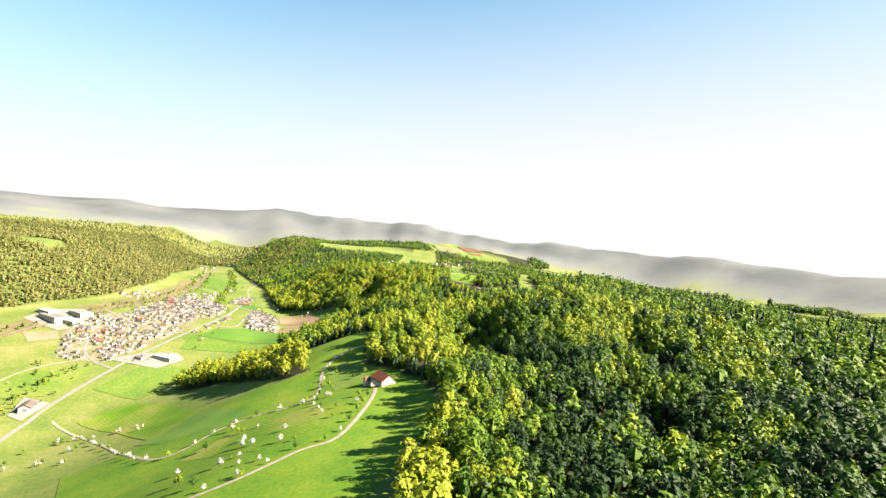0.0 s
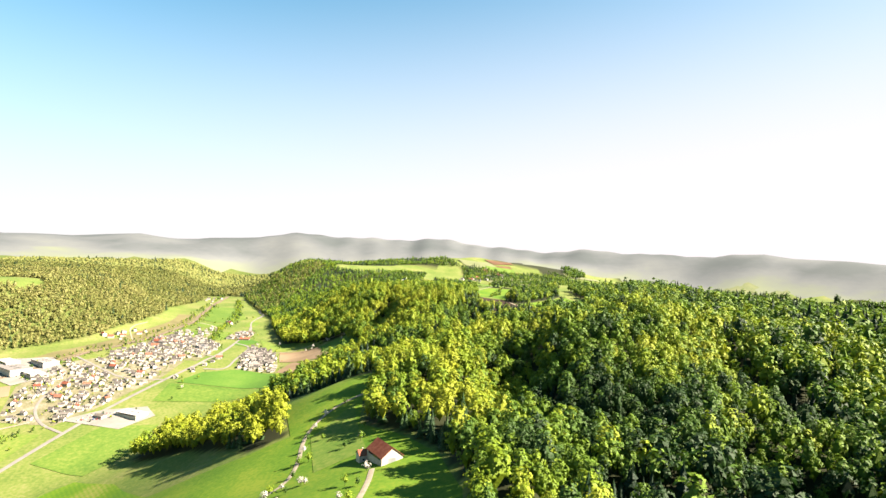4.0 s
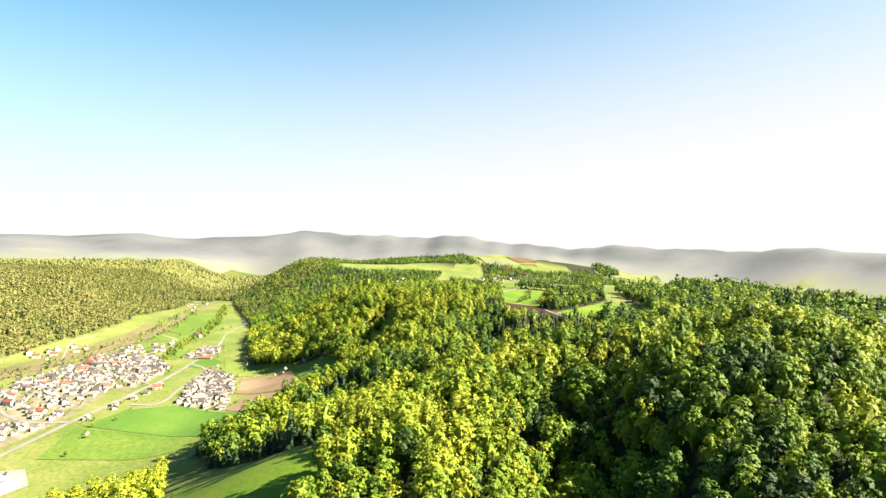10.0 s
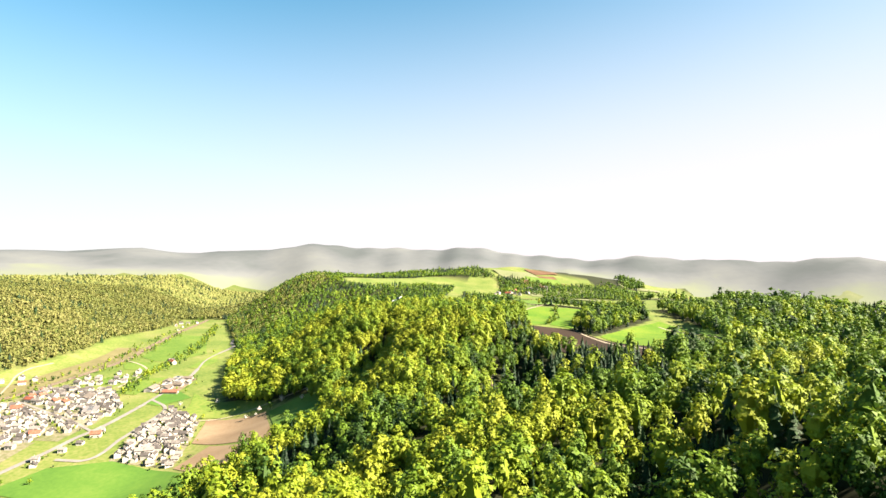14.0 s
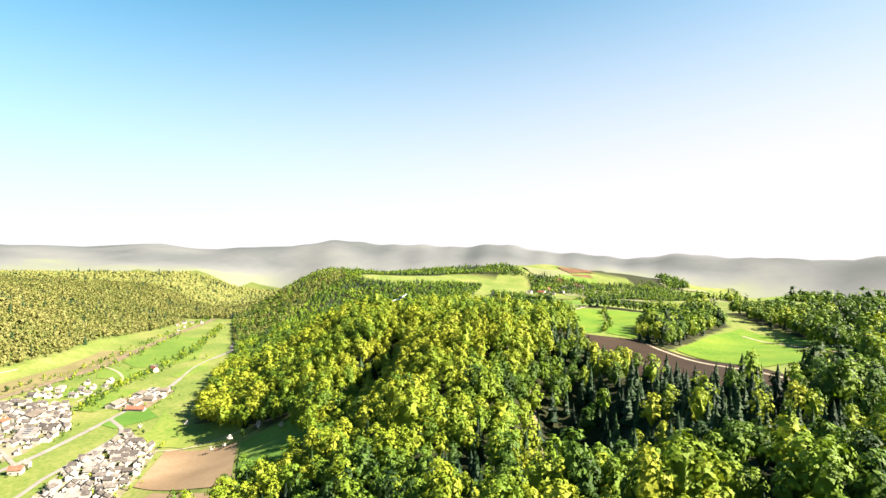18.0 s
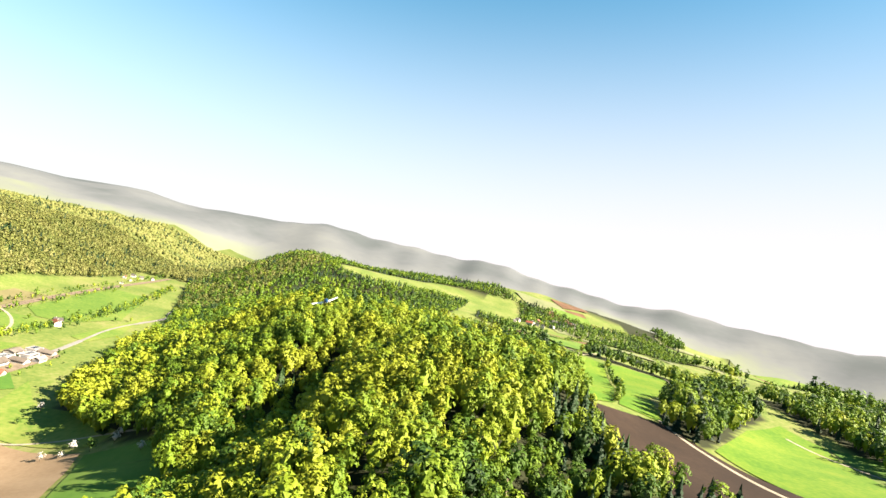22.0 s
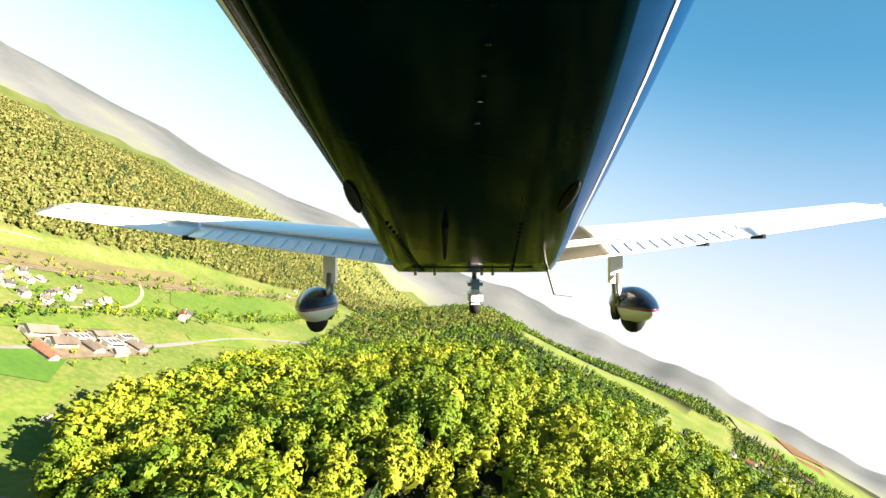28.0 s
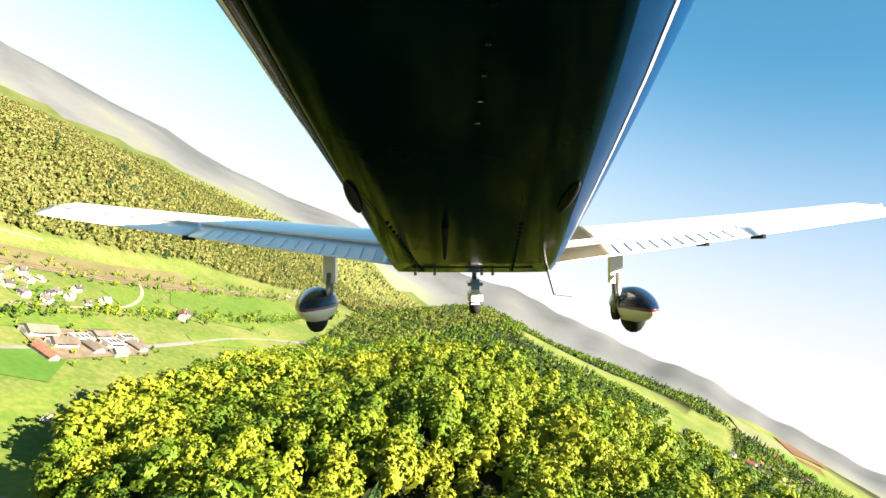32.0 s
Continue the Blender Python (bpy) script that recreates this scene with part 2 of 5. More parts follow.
EAST_TOP = ((-600, 400, 700, 1000, 1250, 1500, 1800, 2050, 2300, 2800, 3400, 5200), (120, 150, 168, 196, 206, 213, 211, 207, 200, 184, 166, 150))
WEST_EDGE = ((-600, 900, 1245, 1480, 1650, 1810, 2160, 2300, 2960, 5200), (-1050, -960, -930, -800, -775, -795, -930, -950, -1140, -1900))

WEST_TOP = ((-600, 1200, 1500, 1700, 1900, 2250, 3000, 5200), (260, 252, 216, 196, 194, 190, 190, 210))


def smooth(u):
    u = np.clip(u, 0.0, 1.0)
    return u * u * (3.0 - 2.0 * u)


def rolls(x, y):
    """Gentle swells and gullies of the hills, in metres."""
    return (7.0 * np.sin(x / 83.0 + 1.3 * np.sin(y / 141.0)) * np.sin(y / 97.0 + 0.8)
            + 4.0 * np.sin(x / 41.0 - y / 57.0 + 2.0) + 9.0 * np.sin(x / 260.0 + 0.5) * np.cos(y / 310.0))


def ground_z(x, y):
    """The height of the bare ground."""
    x, y = np.asarray(x, float), np.asarray(y, float)
    base = np.interp(y, *FLOOR)
    top = np.interp(y, *EAST_TOP)
    e = smooth((x - np.interp(y, *EAST_EDGE)) / np.interp(y, *EAST_WIDTH))
    w = smooth((np.interp(y, *WEST_EDGE) - x) / (330.0 + 40.0 * np.sin(y / 170.0)))
    east = smooth((x - 500.0) / 900.0)
    z = base + e * (top - base) + w * (np.interp(y, *WEST_TOP) - base) - 45.0 * east * e
    for hx, hy, h, rx, ry in HILLS:
        z = z + h * np.exp(-((x - hx) / rx) ** 2 - ((y - hy) / ry) ** 2)
    return z + rolls(x, y) * np.clip(e + w, 0, 1) * 0.8


HILLS = (
    (184, 940, 47, 86, 168), (330, 1080, 24, 170, 190), (-60, 1440, 16, 90, 90), (4, 1250, -42, 46, 95),
    (45, 800, -34, 38, 125), (76, 880, -28, 40, 64), (40, 640, 26, 34, 130), (238, 610, -44, 34, 95), (180, 1010, -24, 26, 95), (305, 850, -26, 28, 105), (-58, 1010, -16, 22, 70), 
    (430, 1800, 16, 150, 130), (620, 2150, 22, 300, 180), (-410, 2330, -72, 200, 220), (-250, 1760, 10, 150, 160), (-110, 1095, -20, 110, 110), (-186, 1330, -14, 60, 60), (-163, 1485, -22, 60, 60), (-172, 1450, -26, 24, 85),
    (-650, 2850, 48, 320, 320), (-960, 2950, 10, 260, 260), (-700, 3300, 25, 400, 330), (-250, 3500, 80, 420, 400), (200, 3750, 90, 520, 380),
)


def inside(px, py, poly):
    """Which of the places lie inside a polygon."""
    hit = np.zeros(np.shape(px), bool)
    for (ax, ay), (bx, by) in zip(poly, poly[1:] + poly[:1]):
        if ay != by:
            hit ^= ((ay > py) != (by > py)) & (px < (bx - ax) * (py - ay) / (by - ay) + ax)
    return hit


# Open land among the woods, and the copses in it.
MEADOW_SOUTH = [(-900, 150), (-30, 150), (-16, 392), (-4, 471), (16, 530), (12, 610), (-8, 690), (-48, 745), (-88, 783), (-98, 845), (-88, 890), (-104, 925), (-160, 968), (-250, 1052), (-330, 1165), (-420, 1190), (-900, 1100)]
VALLEY_OPEN = [(-900, 1050), (-340, 1120), (-288, 1172), (-268, 1228), (-240, 1250), (-222, 1278), (-195, 1303), (-183, 1335), (-230, 1390), (-255, 1425), (-318, 1452), (-392, 1508), (-470, 1562), (-507, 1598), (-539, 1659),
               (-556, 1724), (-564, 1804), (-610, 1899), (-688, 2101), (-830, 2360), (-930, 2500), (-960, 2500), (-930, 2300), (-890, 2160), (-765, 1810), (-750, 1650), (-760, 1500), (-960, 1250)]
PLATEAU_OPEN = [(26, 1445), (18, 1553), (30, 1697), (21, 1785), (10, 1900), (-10, 2013), (-70, 2230), (-165, 2500), (-140, 2600), (30, 2640), (80, 2740), (500, 2700), (520, 2150), (420, 1900), (300, 1700), (275, 1560), (265, 1457), (222, 1335), (146, 1288), (92, 1288), (52, 1372)]
EAST_GLADE = [(444, 1160), (560, 1240), (530, 1169), (420, 1087)]
CLEARING = [(-163, 1410), (-142, 1400), (-128, 1360), (-140, 1345), (-160, 1375)]
GULLY = [(-20, 1330), (12, 1310), (50, 1240), (30, 1210), (-6, 1180), (-22, 1250)]
COPSE = [(-425, 965), (-338, 915), (-250, 845), (-208, 792), (-170, 800), (-205, 890), (-300, 1060), (-430, 1060)]
HEDGE_WOOD = [(84, 1500), (112, 1478), (150, 1540), (189, 1628), (237, 1697), (228, 1760), (172, 1735), (112, 1610)]
BELT_WOOD = [(58, 1862), (118, 1876), (176, 1893), (188, 1780), (242, 1772), (255, 1850), (195, 1945), (120, 1928), (64, 1900)]
EAST_WOOD = [(268, 1790), (281, 1700), (330, 1600), (420, 1680), (600, 1800), (700, 2000), (520, 2080), (400, 2010), (300, 1900)]
OPEN = [MEADOW_SOUTH, VALLEY_OPEN, PLATEAU_OPEN, EAST_GLADE, CLEARING]


def patches(x, y, a, b, c):
    """Slow random waves from 0 to 1, for where woods and kinds of tree begin and end."""
    return 0.5 + 0.25 * (np.sin(x / a + 1.7 * np.sin(y / b + c)) + np.sin(y / (0.8 * a) + 1.3 * np.sin(x / (1.2 * b) - c)))


def woods(x, y):
    """Where trees stand close."""
    e = x > np.interp(y, *EAST_EDGE) + 15
    w = x < np.interp(y, *WEST_EDGE) - np.interp(y, [1400, 1600, 2000, 2200], [25, 62, 62, 25])
    wood = e | (w & (patches(x, y, 120, 260, 2.0) > np.where(y > 2200, 0.0, 0.10)))
    far = (y > 1850) & (x > np.interp(y, *EAST_EDGE) + 420) | (x > 620 + 70 * np.sin(y / 83.0) + 30 * np.sin(y / 31.0 + 1.0))
    wood &= ~far | (patches(x, y, 150, 210, 0.7) > np.where((y > 3000) & (x < 700), 0.50, np.where((y > 1900) & (x < 900), np.where(x < -200, 0.25, 0.78), np.where(y < 1500, 0.12, 0.60))))
    wood |= (y > 2480) & (x < -600) & (x > -1500)      # where the valley bends out of sight
    for poly in OPEN:
        wood &= ~inside(x, y, poly)
    return wood | inside(x, y, COPSE) | inside(x, y, HEDGE_WOOD) | inside(x, y, BELT_WOOD) | (inside(x, y, EAST_WOOD) & (patches(x, y, 70, 90, 1.2) > 0.22))


def conifers(x, y):
    """How likely a tree of the wood is a spruce."""
    p = 0.07 + 0.5 * (patches(x, y, 47, 71, 4.0) > 0.77)
    p = np.where(((x - 60) / 85) ** 2 + ((y - 1250) / 95) ** 2 < 1, 0.85, p)
    p = np.where(((x - 22) / 28) ** 2 + ((y - 1398) / 38) ** 2 < 1, 0.8, p)
    p = np.where(((x - 265) / 150) ** 2 + ((y - 1195) / 115) ** 2 < 1, 0.36, p)
    p = np.where(((x + 165) / 45) ** 2 + ((y - 1175) / 38) ** 2 < 1, 0.6, p)
    p = np.where((x < -60) & (y > 1330) & (y < 1760), 0.025, p)
    p = np.where(((x + 172 + 0.4 * (y - 1450)) / 17) ** 2 + ((y - 1450) / 75) ** 2 < 1, 0.45, p)      # the gully through the yellow wood
    p = np.where(((x + 300) / 190) ** 2 + ((y - 1880) / 130) ** 2 < 1, 0.16, p)
    return np.where(x < -600, 0.5 * p, p)


def plain_mesh(name, verts, faces, material, smooth_faces=False, tint=None):
    """A mesh from arrays of corners and of triangles or quads."""
    verts, faces = np.asarray(verts, np.float32), np.asarray(faces, np.int32)
    me = bpy.data.meshes.new(name)
    n, k = faces.shape
    me.vertices.add(len(verts))
    me.vertices.foreach_set("co", verts.ravel())
    me.loops.add(n * k)
    me.loops.foreach_set("vertex_index", faces.ravel())
    me.polygons.add(n)
    me.polygons.foreach_set("loop_start", np.arange(0, n * k, k, dtype=np.int32))
    me.polygons.foreach_set("use_smooth", np.full(n, smooth_faces))
    if tint is not None:
        me.attributes.new("tint", "FLOAT", "POINT").data.foreach_set("value", np.asarray(tint, np.float32))
    me.update(calc_edges=True)
    me.materials.append(material)
    return me


def part(name, bm, material, parent=None, label=""):
    """One mesh object from a bmesh, under a thing or under a part."""
    me = bpy.data.meshes.new(name)
    bm.to_mesh(me)
    bm.free()
    me.materials.append(material)
    ob = new(name, me)
    ob.parent = parent
    if label:
        ob["label"] = label
    return ob


def box(bm, x0, y0, z0, x1, y1, z1):
    v = [bm.verts.new(c) for c in ((x0, y0, z0), (x1, y0, z0), (x1, y1, z0), (x0, y1, z0), (x0, y0, z1), (x1, y0, z1), (x1, y1, z1), (x0, y1, z1))]
    for f in ((3, 2, 1, 0), (4, 5, 6, 7), (0, 1, 5, 4), (1, 2, 6, 5), (2, 3, 7, 6), (3, 0, 4, 7)):
        bm.faces.new([v[i] for i in f])


def boxes(*sizes):
    bm = bmesh.new()
    for s in sizes:
        box(bm, *s)
    return bm


# ---- the ground ----


def spaced(lo, a, b, hi, fine, grow):
    """Steps that are fine from a to b and widen outwards."""
    mid = list(np.arange(a, b + 0.1, fine))
    out, s = [], fine
    while mid[0] > lo:
        s *= grow
        mid.insert(0, mid[0] - s)
    s = fine
    while mid[-1] < hi:
        s *= grow
        mid.append(mid[-1] + s)
    return np.array(mid)


def ring_z(x, y):
    """The far hills that close the place, by their bearing from the middle of it."""
    dx, dy = x + 100.0, y - 900.0
    r, az = np.hypot(dx, dy), np.degrees(np.arctan2(-dx, dy))
    top = np.interp(az, [-180, -60, -40, -25, -12, 0, 8, 14, 22, 30, 40, 50, 60, 72, 90, 110, 180], [280, 330, 360, 372, 355, 395, 415, 415, 385, 350, 338, 350, 400, 470, 470, 380, 280])
    top = top + 14 * np.sin(az / 2.7 + 1.0) + 9 * np.sin(az / 1.3) + 4 * np.sin(az * 2.1)
    low = ground_z(x, y)
    u = smooth((r - 2750.0) / 1100.0)
    return low + u * (top - low) + 8.0 * u * (1 - u) * np.sin(az * 1.1 + r / 300.0)


gx, gy = spaced(-4500, -1000, 520, 4300, 8.0, 1.09), spaced(-900, 260, 2100, 5000, 8.0, 1.09)
GX, GY = np.meshgrid(gx, gy)
GZ = ring_z(GX, GY)
idx = np.arange(GX.size).reshape(GX.shape)
quads = np.stack([idx[:-1, :-1], idx[:-1, 1:], idx[1:, 1:], idx[1:, :-1]], -1).reshape(-1, 4)
far_away = (np.hypot(GX + 100, GY - 900) > 2950).ravel()
outer = far_away[quads].all(1)
# Woods on the crests, pale meadows on the lower slopes, both greyed by painted haze.
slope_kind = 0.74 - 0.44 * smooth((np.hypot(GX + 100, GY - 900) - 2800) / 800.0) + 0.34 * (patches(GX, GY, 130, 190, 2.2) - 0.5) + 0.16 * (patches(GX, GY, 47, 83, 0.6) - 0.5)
tagged(new("distant_hills", plain_mesh("distant_hills", K * np.stack([GX, GY, GZ], -1).reshape(-1, 3), quads[outer], M_RIDGE, True, slope_kind.ravel())), "far hills along the horizon, haze painted into their colour", "hills", kind="structure")
quads = quads[~outer]
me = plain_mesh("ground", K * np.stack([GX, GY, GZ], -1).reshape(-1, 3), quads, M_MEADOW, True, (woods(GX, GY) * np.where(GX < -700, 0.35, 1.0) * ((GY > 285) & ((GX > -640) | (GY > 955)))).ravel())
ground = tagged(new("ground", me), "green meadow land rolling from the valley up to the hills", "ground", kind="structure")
# Under the trees the grass gives way to a dark olive tone.
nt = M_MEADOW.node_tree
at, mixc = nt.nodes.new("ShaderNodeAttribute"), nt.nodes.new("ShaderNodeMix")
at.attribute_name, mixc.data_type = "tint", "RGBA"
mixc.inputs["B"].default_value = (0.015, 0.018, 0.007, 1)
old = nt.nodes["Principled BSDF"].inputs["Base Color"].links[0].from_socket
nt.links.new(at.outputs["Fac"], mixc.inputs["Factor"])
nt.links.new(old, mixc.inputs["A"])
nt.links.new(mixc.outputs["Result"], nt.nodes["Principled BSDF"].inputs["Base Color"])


def patch(name, poly, material, label, category, up=0.35, step=7.0, kind="structure"):
    """A field or yard that lies on the ground, with an edge of its own."""
    xs, ys = np.array(poly).T
    bm = bmesh.new()
    bm.faces.new([bm.verts.new((x, y, 0)) for x, y in poly])
    for axis, lo, hi in ((0, xs.min(), xs.max()), (1, ys.min(), ys.max())):
        for c in np.arange(lo + step, hi, step):
            co, no = [0, 0, 0], [0, 0, 0]
            co[axis], no[axis] = c, 1
            bmesh.ops.bisect_plane(bm, geom=bm.verts[:] + bm.edges[:] + bm.faces[:], plane_co=co, plane_no=no)
    co = np.array([v.co for v in bm.verts])
    for v, z in zip(bm.verts, ring_z(co[:, 0], co[:, 1])):
        v.co = (K * v.co.x, K * v.co.y, K * z + up)
    bmesh.ops.recalc_face_normals(bm, faces=bm.faces)
    if sum(f.normal.z for f in bm.faces) < 0:
        bmesh.ops.reverse_faces(bm, faces=bm.faces)
    for f in bm.faces:
        f.smooth = True
    return tagged(part(name, bm, material), label, category, kind=kind)


def along(points, step):
    """Places along a line of corners, rounded, with the way across at each."""
    p = np.array(points, float)
    for _ in range(2):
        q = [p[0]]
        for a, b in zip(p, p[1:]):
            q += [0.75 * a + 0.25 * b, 0.25 * a + 0.75 * b]
        p = np.array(q + [p[-1]])
    d = np.r_[0, np.cumsum(np.hypot(*np.diff(p, axis=0).T))]
    s = np.linspace(0, d[-1], max(2, int(d[-1] / step)))
    c = np.stack([np.interp(s, d, p[:, 0]), np.interp(s, d, p[:, 1])], -1)
    t = np.gradient(c, axis=0)
    t /= np.hypot(*t.T)[:, None]
    return c, np.stack([t[:, 1], -t[:, 0]], -1)


def ribbon(name, points, width, material, label, category, up=0.6, step=6.0, off=0.0, ob=None):
    """A road or track of one width that follows the ground."""
    c, n = along(points, step)
    rows = []
    for k in (-0.5, -0.17, 0.17, 0.5):
        q = c + n * (k * width + off)
        rows.append(np.c_[q, ring_z(q[:, 0], q[:, 1]) + up - (0.15 if abs(k) == 0.5 else 0)])
    v = np.stack(rows, 1)
    i = np.arange(len(c) * 4).reshape(-1, 4)
    f = np.concatenate([np.stack([i[:-1, k], i[:-1, k + 1], i[1:, k + 1], i[1:, k]], -1) for k in range(3)])
    me = plain_mesh(name, K * v.reshape(-1, 3), f[:, ::-1], material, True)
    road = new(name, me)
    if ob:
        road.parent = ob
        return road
    return tagged(road, label, category, kind="structure")


MAIN_ROAD = [(-560, 700), (-588, 850), (-588, 911), (-572, 1036), (-534, 1241), (-500, 1356), (-514, 1483), (-541, 1655), (-562, 1720), (-609, 1840), (-632, 2020), (-672, 2065), (-780, 2400)]
RAILWAY = [(-900, 900), (-850, 1120), (-760, 1330), (-727, 1482), (-730, 1642), (-745, 1790), (-800, 1930), (-885, 2200), (-950, 2480)]
ribbon("road", MAIN_ROAD, 7.0, M_ASPHALT, "pale grey main road along the valley floor", "road")
ribbon("railway_bed", RAILWAY, 13, M_BALLAST, "brown ballast of the railway at the foot of the slope", "railway", 0.9)
rails = tagged(new("railway_track"), "two rusty steel rails on brown ballast", "railway track")
for side in (-0.75, 0.75):
    ribbon("rail", RAILWAY, 0.25, M_RAIL, "", "", 1.25, 8.0, side, ob=rails)
ribbon("railway_bank", [(x - 36, y) for x, y in RAILWAY[1:7]], 52, M_SCRUB, "olive brown grass bank along the railway", "bank", 0.5)
LANES = [
    ([(-195, 380), (-195, 430), (-150, 452), (-122, 481), (-105, 503), (-78, 512), (-66, 579), (-60, 640), (-62, 672)], 4.5, "pale gravel lane winding up to the farmhouse"),
    ([(-556, 858), (-428, 764), (-330, 650), (-279, 596), (-250, 605), (-235, 648), (-201, 669), (-142, 668), (-133, 715), (-150, 790), (-135, 840), (-100, 860)], 4.0, "gravel field lane lined with blossoming fruit trees"),
    ([(-640, 1060), (-700, 1010), (-720, 930), (-740, 800)], 4, "gravel lane along the meadow"),
    ([(-505, 1375), (-560, 1410), (-620, 1440), (-700, 1480)], 4.5, "asphalt street between the houses"),
    ([(-490, 1300), (-447, 1300), (-452, 1356), (-462, 1426), (-470, 1484), (-520, 1520)], 5, "asphalt street of the housing estate"),
    ([(-535, 1240), (-600, 1230), (-680, 1280), (-760, 1330)], 4.5, "asphalt street through the village"),
    ([(-572, 1036), (-630, 1060), (-680, 1120), (-700, 1220)], 4.5, "asphalt street at the village edge"),
    ([(-616, 1577), (-625, 1640), (-640, 1700), (-700, 1760), (-760, 1790)], 4, "pale lane between meadows"),
    ([(-400, 1435), (-330, 1462), (-250, 1440)], 3, "dirt track between the fields"),
    ([(88, 1512), (97, 1482), (114, 1454), (135, 1385), (148, 1338), (165, 1300)], 4, "pale gravel track along the ploughed field"),
    ([(-20, 1345), (-14, 1300), (-10, 1262), (-7, 1187), (-20, 1120)], 2.2, "shaded forest track through the gully"),
    ([(234, 1640), (260, 1560), (266, 1470), (250, 1420), (285, 1440), (330, 1470)], 3.5, "pale farm track on the hilltop"),
    ([(18, 1760), (40, 1815), (64, 1856), (100, 1960), (125, 2237), (150, 2390)], 3.5, "pale farm track between the fields"),
    ([(64, 1856), (20, 1980), (0, 2100), (2, 2250), (8, 2480)], 3.5, "pale farm track between the fields"),
    ([(178, 1884), (165, 1790), (146, 1702)], 3, "pale path across the meadow"),
    ([(-736, 1632), (-690, 1600), (-720, 1540), (-740, 1480)], 4, "lane beside the railway"),
    ([(-750, 1500), (-790, 1560), (-830, 1620), (-830, 1700)], 3, "sandy path up the wooded slope"),
]
for pts, wide, label in LANES:
    ribbon("lane", pts, wide, M_BALLAST if "forest" in label else M_GRAVEL if "asphalt" not in label else M_ASPHALT, label, "lane", 0.75, 4.0)

